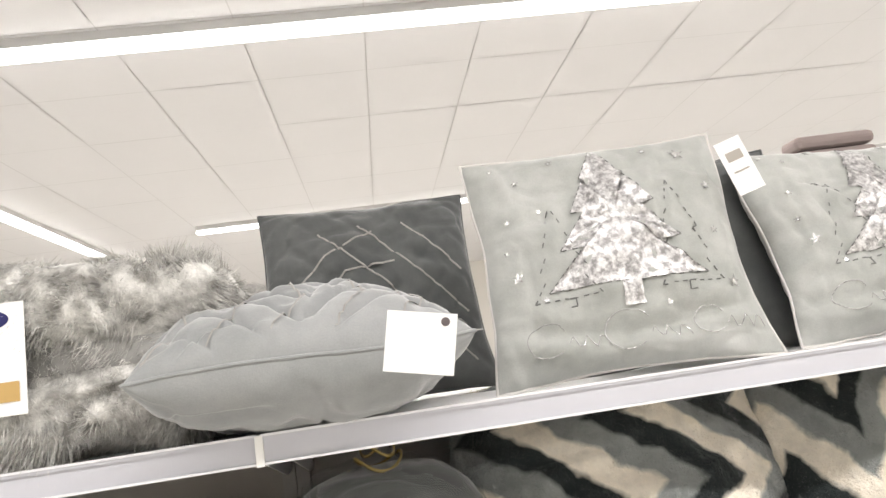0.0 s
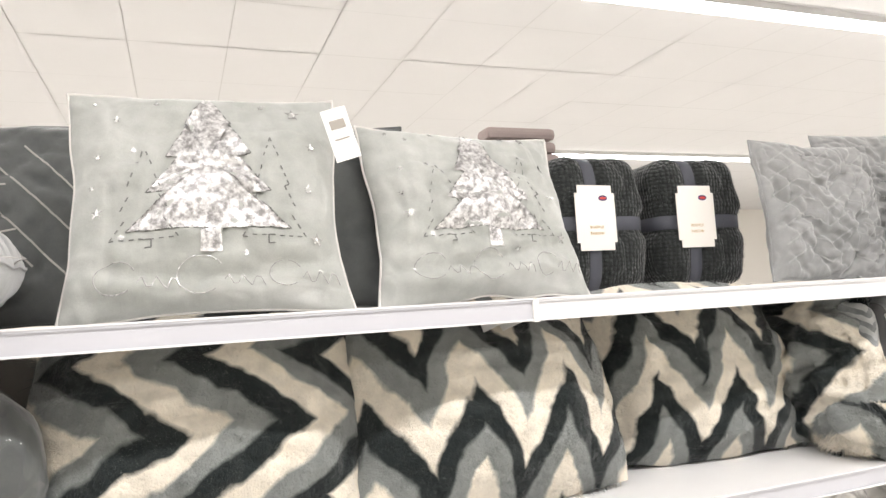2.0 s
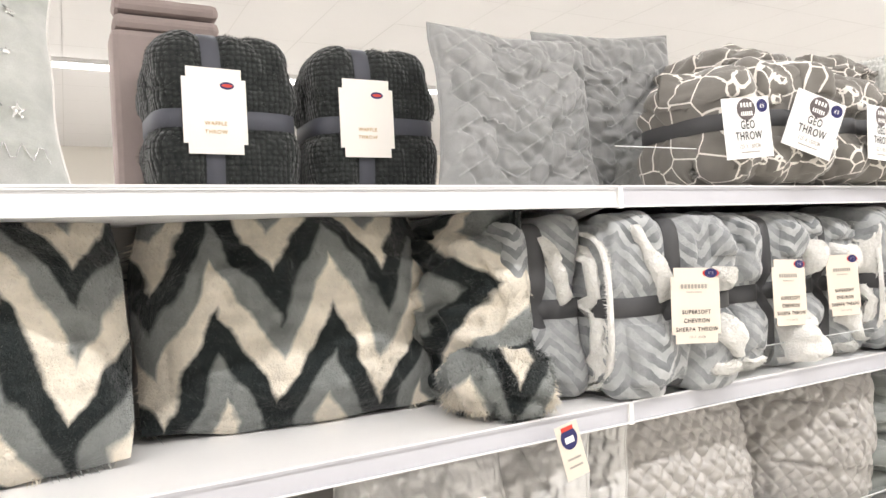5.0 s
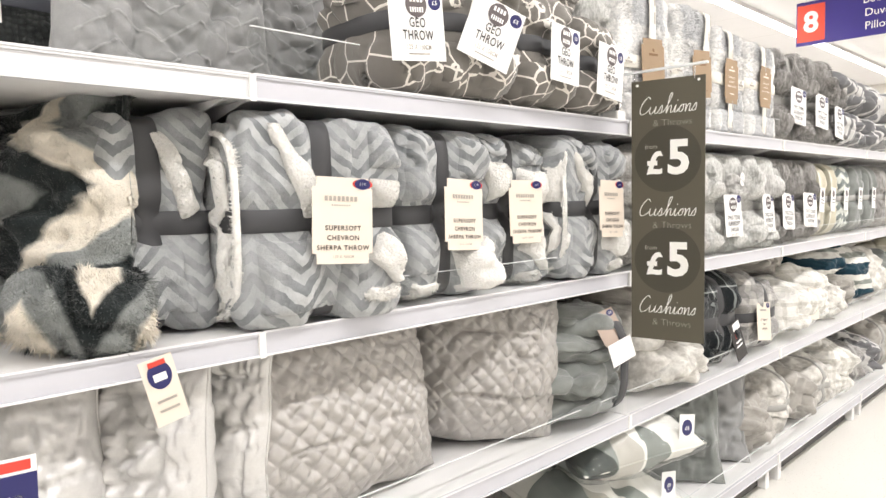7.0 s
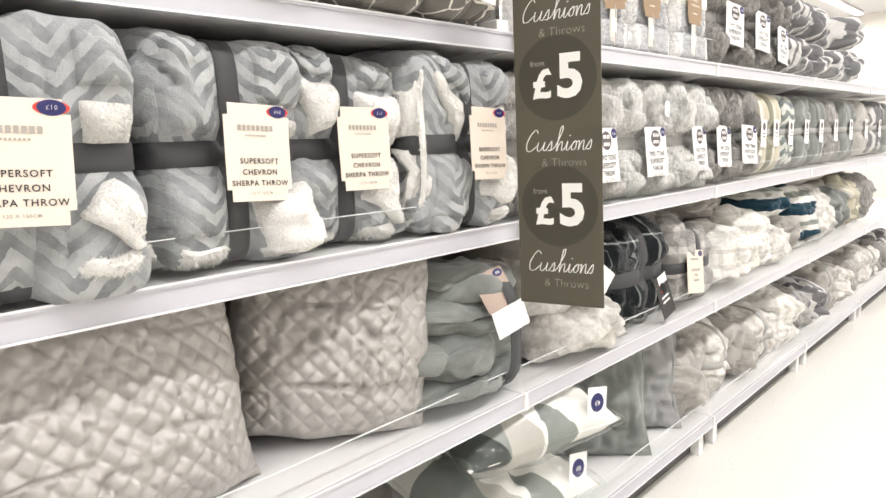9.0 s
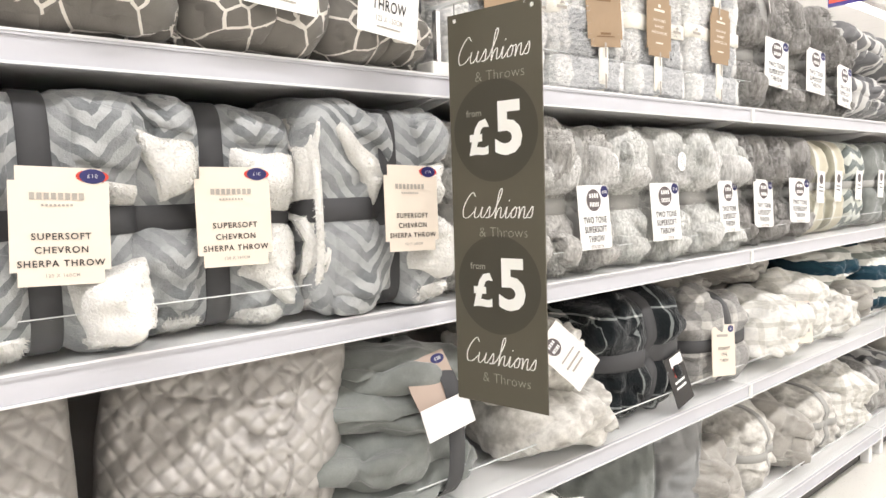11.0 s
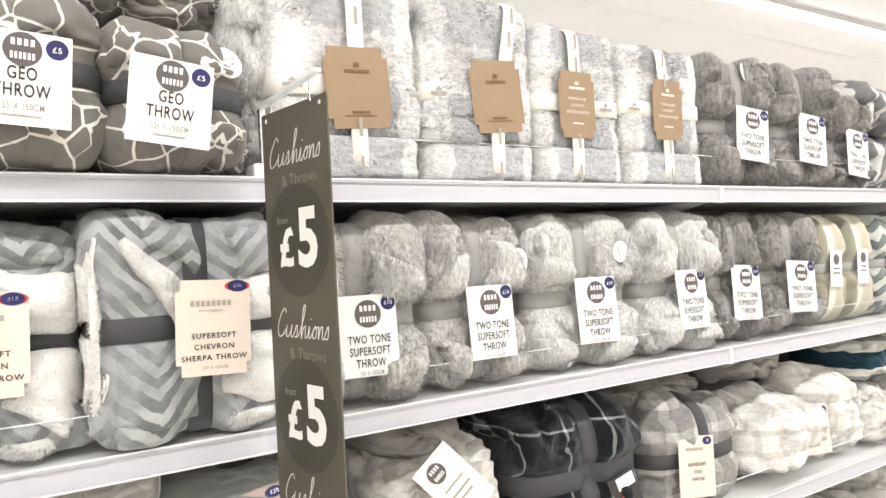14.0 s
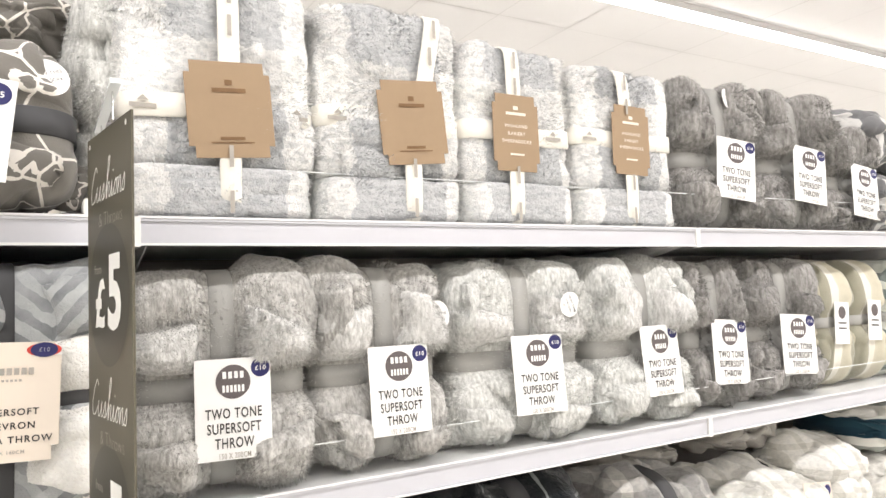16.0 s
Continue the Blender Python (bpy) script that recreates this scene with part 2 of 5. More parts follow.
M_velvetG = fabric("mid_grey_velvet", (0.26, 0.265, 0.26), (0.39, 0.39, 0.385), 8, 500, 0.6, 0.15)
# same cloth as M_velvetG, lightened in colour so raised tucks look lit
M_velvetP = fabric("grey_velvet_lit_tuck", (0.31, 0.315, 0.31), (0.45, 0.45, 0.445), 8, 500, 0.6, 0.15)
M_velvetL = fabric("pale_grey_velvet", (0.27, 0.28, 0.275), (0.38, 0.385, 0.38), 8, 500, 0.6, 0.15)
M_fur = fabric("marled_faux_fur", (0.30, 0.29, 0.265), (0.88, 0.865, 0.82), 26, 300, 0.3, 0.7, contrast=1.5)
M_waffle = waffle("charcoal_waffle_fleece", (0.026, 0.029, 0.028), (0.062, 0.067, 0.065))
M_two = fabric("two_tone_grey_plush", (0.33, 0.318, 0.295), (0.74, 0.725, 0.695), 85, 260, 0.35, 0.7, stretch=(1.7, 1.7, 0.6), contrast=1.2)
M_twoL = fabric("two_tone_pale_underside", (0.52, 0.51, 0.485), (0.92, 0.91, 0.89), 90, 260, 0.35, 0.7, stretch=(1.7, 1.7, 0.6), contrast=1.2)
M_twoG = fabric("two_tone_green_grey_plush", (0.45, 0.45, 0.425), (0.88, 0.88, 0.85), 90, 260, 0.35, 0.7, stretch=(1.7, 1.7, 0.6), contrast=1.2)
M_twoD = fabric("two_tone_dark_grey_plush", (0.20, 0.19, 0.18), (0.45, 0.435, 0.415), 70, 260, 0.35, 0.7, stretch=(1.6, 1.6, 0.6), contrast=1.3)
M_sherpa = fabric("white_sherpa_fleece", (0.86, 0.84, 0.79), (0.93, 0.92, 0.89), 60, 200, 0.3, 0.9)
M_chevgrey = zigzag("grey_chevron_velour", [(0, (0.20, 0.212, 0.218)), (0.5, (0.52, 0.53, 0.53))], 0.042, 1.0, 0.07, fuzz=0.013, sheen=0.5, bump=0.3, fade=0.82)
M_geo = lines("geo_line_fleece", (0.155, 0.145, 0.13), (0.80, 0.76, 0.70), 13.0, 0.027, 0.6)
M_check = check("highland_check_plush", (0.92, 0.91, 0.88), (0.80, 0.79, 0.77), (0.56, 0.565, 0.57), 0.30, 0.36)
M_shine = plain("crushed_silver_satin", (0.62, 0.61, 0.59), 0.27, 0.25, 0.2, 12.0, 0.3, 0.7)
M_silver = plain("embossed_silver_velvet", (0.44, 0.42, 0.395), 0.42, 0.18, 0.12, 16.0, 0.15, 0.6)
M_green = fabric("sage_flannel_fleece", (0.17, 0.18, 0.17), (0.28, 0.295, 0.28), 10, 380, 0.5, 0.3)
M_taupe = fabric("taupe_fleece", (0.33, 0.31, 0.28), (0.52, 0.50, 0.46), 14, 350, 0.4, 0.4)
M_whitefleece = fabric("ivory_print_fleece", (0.46, 0.44, 0.40), (0.84, 0.82, 0.77), 22, 350, 0.3, 0.4, contrast=1.8)
M_tartan = check("black_tartan_fleece", (0.014, 0.017, 0.019), (0.26, 0.28, 0.27), (0.75, 0.75, 0.72), 0.125, 0.955, 0.03, 0.4)
M_tartanW = check("grey_white_plaid_fleece", (0.30, 0.29, 0.275), (0.44, 0.425, 0.40), (0.66, 0.64, 0.60), 0.085, 0.70, 0.03, 0.5)
M_wicker = check("white_basket_print_fleece", (0.90, 0.88, 0.83), (0.74, 0.72, 0.66), (0.60, 0.58, 0.52), 0.06, 0.74, 0.03, 0.3)
M_stripe = stripes("grey_white_stripe_knit", [(0.20, 0.20, 0.205), (0.20, 0.20, 0.205), (0.70, 0.69, 0.67), (0.24, 0.24, 0.245), (0.66, 0.65, 0.63)], 0.11, "X")
M_teal = stripes("teal_white_stripe_knit", [(0.018, 0.05, 0.075), (0.022, 0.06, 0.085), (0.78, 0.77, 0.72), (0.30, 0.32, 0.29), (0.78, 0.77, 0.72)], 0.15)
M_olive = stripes("cream_olive_plaid_fleece", [(0.62, 0.58, 0.46), (0.36, 0.345, 0.27), (0.78, 0.75, 0.66)], 0.13, "X")
M_zig = zigzag("mint_zigzag_fleece", [(0, (0.72, 0.74, 0.68)), (0.5, (0.23, 0.26, 0.25))], 0.06, 1.0, 0.03, fuzz=0.006)
M_tri = triangles("triangle_print_cotton", [(0.80, 0.78, 0.73), (0.13, 0.15, 0.135), (0.52, 0.50, 0.45), (0.05, 0.06, 0.055), (0.86, 0.84, 0.79), (0.26, 0.28, 0.26)], 0.125)
M_mauve = plain("mauve_folded_cotton", (0.34, 0.28, 0.265), 0.9, 0, 0.15, 20.0)
M_band = plain("charcoal_satin_ribbon", (0.060, 0.060, 0.063), 0.6, 0, 0.1, 20.0)
M_bandN = plain("navy_charcoal_ribbon", (0.075, 0.078, 0.095), 0.6, 0, 0.1, 20.0)
M_bandG = plain("grey_ribbon", (0.37, 0.365, 0.345), 0.6, 0, 0.1, 20.0)
M_bandW = plain("woven_cream_ribbon", (0.80, 0.77, 0.70), 0.7, 0, 0.06, 20.0)
M_card = plain("cream_card", (0.76, 0.67, 0.57), 0.6, 0, 0.02, 10.0)
M_cardW = plain("ivory_card", (0.86, 0.82, 0.76), 0.6, 0, 0.02, 10.0)
M_pink = plain("dusty_pink_card", (0.44, 0.345, 0.285), 0.6, 0, 0.03, 10.0)
M_white = plain("white_card", (0.85, 0.84, 0.82), 0.55, 0, 0.02, 10.0)
M_kraft = plain("kraft_card", (0.315, 0.222, 0.137), 0.7, 0, 0.08, 60.0)
M_ink = plain("dark_ink", (0.045, 0.042, 0.04), 0.7)
M_inkG = plain("grey_ink", (0.38, 0.35, 0.31), 0.7)
M_inkB = plain("brown_ink", (0.18, 0.10, 0.045), 0.7)
M_inkO = plain("ochre_ink", (0.50, 0.33, 0.12), 0.7)
M_navy = plain("navy_ink", (0.022, 0.022, 0.11), 0.5)
M_red = plain("red_ink", (0.62, 0.06, 0.04), 0.5)
M_rose = plain("dusky_disc_ink", (0.12, 0.10, 0.10), 0.6)
M_sign = plain("olive_sign_board", (0.098, 0.088, 0.062), 0.45, 0, 0.05, 8.0)
M_signD = plain("dark_olive_disc", (0.062, 0.056, 0.040), 0.45, 0, 0.04, 8.0)
M_signW = plain("white_sign_ink", (0.86, 0.85, 0.80), 0.5)
M_signG = plain("muted_sign_ink", (0.36, 0.345, 0.29), 0.5)
M_steel = plain("bright_wire", (0.70, 0.70, 0.70), 0.25, 0.9)
M_signNavy = plain("navy_sign_board", (0.035, 0.022, 0.20), 0.4)
M_signRed = plain("red_sign_board", (0.70, 0.07, 0.035), 0.4)
M_gold = plain("gold_tassel_thread", (0.45, 0.34, 0.12), 0.35, 0.4)
M_sequin = sequin("two_way_sequin")
M_stitch = plain("silver_stitch", (0.17, 0.17, 0.165), 0.4, 0.3)
M_diamond = plain("pale_piping", (0.62, 0.60, 0.57), 0.5, 0.1, 0.3, 300.0)
M_foil = plain("silver_foil_print", (0.66, 0.66, 0.64), 0.22, 0.6)
M_quilt = plain("quilting_thread", (0.36, 0.345, 0.32), 0.5)
M_kick = plain("dark_plinth", (0.10, 0.095, 0.09), 0.6)

# ---- mesh helpers ----
TABLE = np.random.RandomState(7).rand(32, 32, 32)


def vnoise(p, scale, seed=0):
    """Smooth value noise, -1 to 1, at the rows of p."""
    q = p * scale + seed * 7.31
    i = np.floor(q).astype(int)
    t = q - i
    t = t * t * (3 - 2 * t)
    out = np.zeros(len(q))
    for dx in (0, 1):
        for dy in (0, 1):
            for dz in (0, 1):
                w = np.where(dx, t[:, 0], 1 - t[:, 0]) * np.where(dy, t[:, 1], 1 - t[:, 1]) * np.where(dz, t[:, 2], 1 - t[:, 2])
                out += w * TABLE[(i[:, 0] + dx) % 32, (i[:, 1] + dy) % 32, (i[:, 2] + dz) % 32]
    return out * 2 - 1


def mesh(name, verts, faces, mat, smooth=True):
    me = bpy.data.meshes.new(name)
    me.from_pydata([tuple(v) for v in np.asarray(verts).tolist()], [], faces)
    me.materials.append(mat)
    if smooth:
        me.polygons.foreach_set("use_smooth", [True] * len(me.polygons))
    me.update()
    return me


def put(name, me, parent=None, m=None, label=""):
    ob = new(name, me)
    if parent is not None:
        ob.parent = parent
    if m is not None:
        ob.matrix_basis = m
    return tagged(ob, label)


def box(name, x0, x1, y0, y1, z0, z1, mat, parent=None, label="", bevel=0.0):
    bm = bmesh.new()
    bmesh.ops.create_cube(bm, size=1, matrix=Matrix.Translation(((x0 + x1) / 2, (y0 + y1) / 2, (z0 + z1) / 2)) @ Matrix.Diagonal((x1 - x0, y1 - y0, z1 - z0, 1)))
    if bevel:
        bmesh.ops.bevel(bm, geom=bm.edges[:], offset=bevel, segments=2, affect="EDGES", profile=0.5)
    return part(name, bm, mat, parent, label)


def part(name, bm, mat, parent=None, label="", smooth=False):
    me = bpy.data.meshes.new(name)
    bm.to_mesh(me)
    bm.free()
    me.materials.append(mat)
    if smooth:
        me.polygons.foreach_set("use_smooth", [True] * len(me.polygons))
    return put(name, me, parent, None, label)


def thing(name, label, category, group="", kind=""):
    return tagged(new(name), label, category, group, kind)


def grid_faces(nu, nv, wrap_v=False, start=0):
    out = []
    for i in range(nu - 1):
        for j in range(nv if wrap_v else nv - 1):
            k = (j + 1) % nv
            out.append((start + i * nv + j, start + (i + 1) * nv + j, start + (i + 1) * nv + k, start + i * nv + k))
    return out


def add_fur(verts, faces, count, length, seed=1, droop=0.3, width=0.0012):
    """Appends thin strands, standing on the faces, to a mesh's lists."""
    rs = np.random.RandomState(seed)
    v = np.asarray(verts)
    f = np.array([q for q in faces if len(q) == 4])
    a, b, c, d = (v[f[:, k]] for k in range(4))
    nrm = np.cross(c - a, d - b)
    area = np.linalg.norm(nrm, axis=1)
    pick = rs.choice(len(f), count, p=area / area.sum())
    s, t = rs.rand(count, 1), rs.rand(count, 1)
    base = (a[pick] * (1 - s) + b[pick] * s) * (1 - t) + (d[pick] * (1 - s) + c[pick] * s) * t
    n = nrm[pick] / np.maximum(area[pick], 1e-12)[:, None]
    comb = np.stack([vnoise(base, 14, seed), vnoise(base, 14, seed + 5), vnoise(base, 14, seed + 9)], 1)
    tip = base + length * (0.6 + 0.8 * rs.rand(count, 1)) * (n * 0.75 + comb * 0.9 + (rs.rand(count, 3) - 0.5) * 0.7 + np.array([0, 0, -droop]))
    side = np.cross(n, rs.rand(count, 3) - 0.5)
    side *= width / np.maximum(np.linalg.norm(side, axis=1), 1e-9)[:, None]
    base = base - n * 0.001
    k = len(v)
    allv = np.concatenate([v, np.stack([base - side, base + side, tip], 1).reshape(-1, 3)])
    return allv, list(faces) + [(k + 3 * i, k + 3 * i + 1, k + 3 * i + 2) for i in range(count)]


def text_mesh(s, size, mat, slant=0.0, space=1.0, weight=0.0, cache={}):
    key = (s, size, mat.name, slant, space, weight)
    if key not in cache:
        cu = bpy.data.curves.new("lettering", "FONT")
        cu.body, cu.size, cu.align_x, cu.align_y, cu.shear, cu.space_character, cu.resolution_u, cu.offset = s, size, "CENTER", "CENTER", slant, space, 3, weight
        ob = bpy.data.objects.new("lettering", cu)
        me = bpy.data.meshes.new_from_object(ob)
        bpy.data.objects.remove(ob)
        me.materials.clear()
        me.materials.append(mat)
        cache[key] = me
    return cache[key]


UP = pose(0, 0, 0, 90)


def lettering(name, s, size, mat, parent, x, y, z, slant=0.0, space=1.0, weight=0.0):
    return put(name, text_mesh(s, size, mat, slant, space, weight), parent, Matrix.Translation((x, y, z)) @ UP)


def plate(name, pts, y, thick, mat, parent=None, label=""):
    """A flat plate in the x-z plane, from an outline, facing -y."""
    bm = bmesh.new()
    f = bm.faces.new([bm.verts.new((x, y, z)) for x, z in pts])
    if thick:
        r = bmesh.ops.extrude_face_region(bm, geom=[f])
        bmesh.ops.translate(bm, verts=[g for g in r["geom"] if isinstance(g, bmesh.types.BMVert)], vec=(0, thick, 0))
    bmesh.ops.recalc_face_normals(bm, faces=bm.faces)
    return part(name, bm, mat, parent, label)


def rect(cx, cz, w, h):
    return [(cx - w / 2, cz - h / 2), (cx + w / 2, cz - h / 2), (cx + w / 2, cz + h / 2), (cx - w / 2, cz + h / 2)]


def disc(cx, cz, rx, rz, n=28):
    return [(cx + rx * math.cos(2 * math.pi * i / n), cz + rz * math.sin(2 * math.pi * i / n)) for i in range(n)]


def star(cx, cz, r, n=5):
    return [(cx + (r if i % 2 == 0 else r * 0.4) * math.sin(math.pi * i / n), cz + (r if i % 2 == 0 else r * 0.4) * math.cos(math.pi * i / n)) for i in range(2 * n)]


# ---- soft goods ----
def cushion_shell(w, h, d, n=56, seed=1, wrinkle=0.012, pinch=0.05, relief=None, power=0.42, slump=0.0, rnd=0.0, creases=1.0):
    """A filled cover: two skins that meet in a seam, with pulled-out corners and folds."""
    u, v = np.meshgrid(np.linspace(-1, 1, n), np.linspace(-1, 1, n), indexing="ij")
    u, v = np.sin(u.ravel() * math.pi / 2), np.sin(v.ravel() * math.pi / 2)
    x = w / 2 * u * (1 - pinch * (1 - v ** 2)) * np.sqrt(1 - rnd * v ** 2 / 2)
    z = h / 2 * v * (1 - pinch * (1 - u ** 2)) * np.sqrt(1 - rnd * u ** 2 / 2)
    full = np.clip((1 - u ** 2) * (1 - v ** 2), 0, 1)
    t = d / 2 * full ** power
    inside = full ** 0.3
    p = np.stack([x, 0 * x, z], 1)
    fold = vnoise(p * [1, 1, 1], 9, seed) * 0.6 + vnoise(p * [1.0, 1, 2.2], 18, seed + 3) * 0.5 + vnoise(p, 45, seed + 4) * 0.15
    corner = (u ** 2 * v ** 2)
    crease = np.abs(vnoise(p * [2.4, 1, 1.0], 13, seed + 6)) * (0.35 + corner)
    crease = crease + creases * 0.9 * np.exp(-(vnoise(p * [1, 1, 1.7], 7.5, seed + 11) / 0.09) ** 2) + creases * 0.6 * np.exp(-(vnoise(p * [1.6, 1, 1], 13, seed + 12) / 0.10) ** 2)
    x = x + 0.007 * vnoise(p, 11, seed + 20) + w * 0.022 * np.sign(u) * (np.abs(u) ** 8) * (v < -0.5) * (-v - 0.5) * 2
    z = z + 0.007 * vnoise(p, 11, seed + 21)
    skins = []
    for sgn in (-1, 1):
        y = sgn * (t + inside * wrinkle * (fold - crease))
        if relief is not None and sgn < 0:
            y = y - relief(x, z) * inside
        y = y - slump * t * (v < 0) * v
        y = y + 0.006 * vnoise(p, 12, seed + 8)
        skins.append(np.stack([x, y, z + h / 2], 1))
    faces = grid_faces(n, n) + [tuple(reversed(q)) for q in grid_faces(n, n, start=n * n)]
    faces = [tuple(reversed(q)) for q in faces]
    seam = [i for i in range(n * n) if i % n in (0, n - 1) or i // n in (0, n - 1)]
    verts = np.concatenate(skins)
    for i in seam:
        m = (verts[i] + verts[i + n * n]) / 2
        verts[i] = m + [0, -0.0008, 0]
        verts[i + n * n] = m + [0, 0.0008, 0]
    return verts, faces


def surface_y(verts, x, z):
    """The front skin's y nearest to (x, z)."""
    v = verts[: len(verts) // 2]
    return v[np.argmin((v[:, 0] - x) ** 2 + (v[:, 2] - z) ** 2), 1]


def sq(a, e):
    return np.sign(a) * np.abs(a) ** e


def oval(a, e):
    """A rounded rectangle, evenly by angle."""
    c, s = np.cos(a), np.sin(a)
    k = (np.abs(c) ** (2 / e) + np.abs(s) ** (2 / e)) ** (e / 2)
    return c / k, s / k


def bundle_points(th, ph, w, h, d, e, gx, gz, x0, z0, seed, lump, freq=(1, 1, 1)):
    s = np.sin(th) * (1 - 0.3 * np.cos(th) ** 2)
    r = np.clip(1 - np.abs(s) ** (2 / e), 0, 1) ** (e / 2)
    cy, cz = oval(ph, e)
    p = np.stack([w / 2 * s, d / 2 * r * cy, h / 2 * r * cz], 1)
    mz = np.exp(-((p[:, 0] - x0) / 0.038) ** 4)
    mx = np.exp(-((p[:, 2] - z0) / 0.038) ** 4)
    p[:, 1] *= (1 - gz * mz) * (1 - gx * mx)
    p[:, 2] *= 1 - 0.5 * gz * mz
    p[:, 0] *= 1 - 0.5 * gx * mx
    q = p * np.array(freq)
    dis = lump * (vnoise(q, 8, seed) + 0.6 * vnoise(q, 17, seed + 2) + 0.25 * vnoise(q, 40, seed + 4) - 0.9 * np.exp(-(vnoise(q, 9, seed + 7) / 0.10) ** 2)) * (1 - np.maximum(mz * (gz > 0), mx * (gx > 0)))
    nrm = p / np.array([w, d, h]) ** 2
    nrm /= np.maximum(np.linalg.norm(nrm, axis=1), 1e-9)[:, None]
    p = p + nrm * dis[:, None]
    p[:, 2] = np.maximum(p[:, 2], -h / 2 + 0.003) + h / 2
    return p


def bundle_shell(w, h, d, e=0.5, gx=0.1, gz=0.12, x0=0.0, z0=0.0, seed=1, lump=0.012, nt=54, nphi=104, freq=(1, 1, 1)):
    th, ph = np.meshgrid(np.linspace(-math.pi / 2, math.pi / 2, nt), np.linspace(0, 2 * math.pi, nphi, endpoint=False), indexing="ij")
    p = bundle_points(th.ravel(), ph.ravel(), w, h, d, e, gx, gz, x0, z0, seed, lump, freq)
    return p, [tuple(reversed(q)) for q in grid_faces(nt, nphi, True)]


def band_shell(pts, across, width, out=0.005):
    """A ribbon along a closed line of points."""
    n = len(pts)
    mid = pts.mean(0)
    rad = pts - mid
    rad -= np.outer(rad @ across, across)
    rad /= np.maximum(np.linalg.norm(rad, axis=1), 1e-9)[:, None]
    verts, faces = [], []
    for k, (s, o) in enumerate(((-1, out * 0.3), (-0.9, out), (0.9, out), (1, out * 0.3))):
        verts.append(pts + rad * o + across * (s * width / 2))
    for k in range(3):
        for i in range(n):
            j = (i + 1) % n
            faces.append((k * n + i, k * n + j, (k + 1) * n + j, (k + 1) * n + i))
    return np.concatenate(verts), faces


SHELLS = {}


def throw(label, mat, w, h, d, e=0.5, gx=0.1, gz=0.12, x0=0.0, dz=0.0, seed=1, lump=0.012, fur=0, fur_len=0.008, band=None, band_w=0.035, vertical=True, group="", freq=(1, 1, 1), name="throw"):
    """A folded throw tied with ribbon, standing on its base."""
    top = thing(name, label, "throw", group)
    if band is None and name == "throw" and not fur:
        verts, faces = bundle_shell(w, h, d, min(1, e * 1.05), gx, gz, 0, 0, seed, lump * 1.3, 48, 96, freq)
        SHELLS[top.name] = verts
        put("folded_blanket", mesh("folded_blanket", verts, faces, mat), top)
        rs = random.Random(seed)
        for k in range(6):
            cx, cz = rs.uniform(-0.32, 0.32) * w, rs.uniform(0.15, 0.78) * h
            a, b, turn = rs.uniform(0.16, 0.30) * w, rs.uniform(0.10, 0.2) * h, rs.uniform(-0.7, 0.7)
            ring = [(cx + a * u * math.cos(turn) - b * v * math.sin(turn), max(0.006, cz + a * u * math.sin(turn) + b * v * math.cos(turn))) for u, v in ((-1, -1), (1, -1), (1, 1), (-1, 1))]
            turned_fold(top, [(max(-0.47 * w, min(0.47 * w, p)), min(q, h * 0.97)) for p, q in ring], mat, rs.uniform(0.02, 0.045), seed + k, 0, n=18, wave=0.018)
        return top
    verts, faces = bundle_shell(w, h, d, e, gx, gz, x0, dz, seed, lump, freq=freq)
    SHELLS[top.name] = verts
    if fur:
        verts, faces = add_fur(verts, faces, fur, fur_len, seed)
    put("folded_blanket", mesh("folded_blanket", verts, faces, mat), top)
    if band:
        a = np.linspace(0, 2 * math.pi, 120, endpoint=False)
        ca, sa = oval(a, e)
        ring = np.stack([w / 2 * (1 - 0.5 * gx) * ca, d / 2 * (1 - gx) * sa * (1 - gz * np.exp(-((w / 2 * ca - x0) / 0.038) ** 4)), 0 * a + h / 2 + dz], 1)
        put("ribbon", mesh("ribbon", *band_shell(ring, np.array([0, 0, 1.0]), band_w), band), top)
        if vertical:
            zz = h / 2 * sa
            ring = np.stack([0 * a + x0, d / 2 * (1 - gz) * ca * (1 - gx * np.exp(-((zz - dz) / 0.038) ** 4)), zz * (1 - 0.5 * gz) + h / 2], 1)
            ring[:, 2] = np.maximum(ring[:, 2], 0.004)
            put("ribbon", mesh("ribbon", *band_shell(ring, np.array([1.0, 0, 0]), band_w), band), top)
    return top


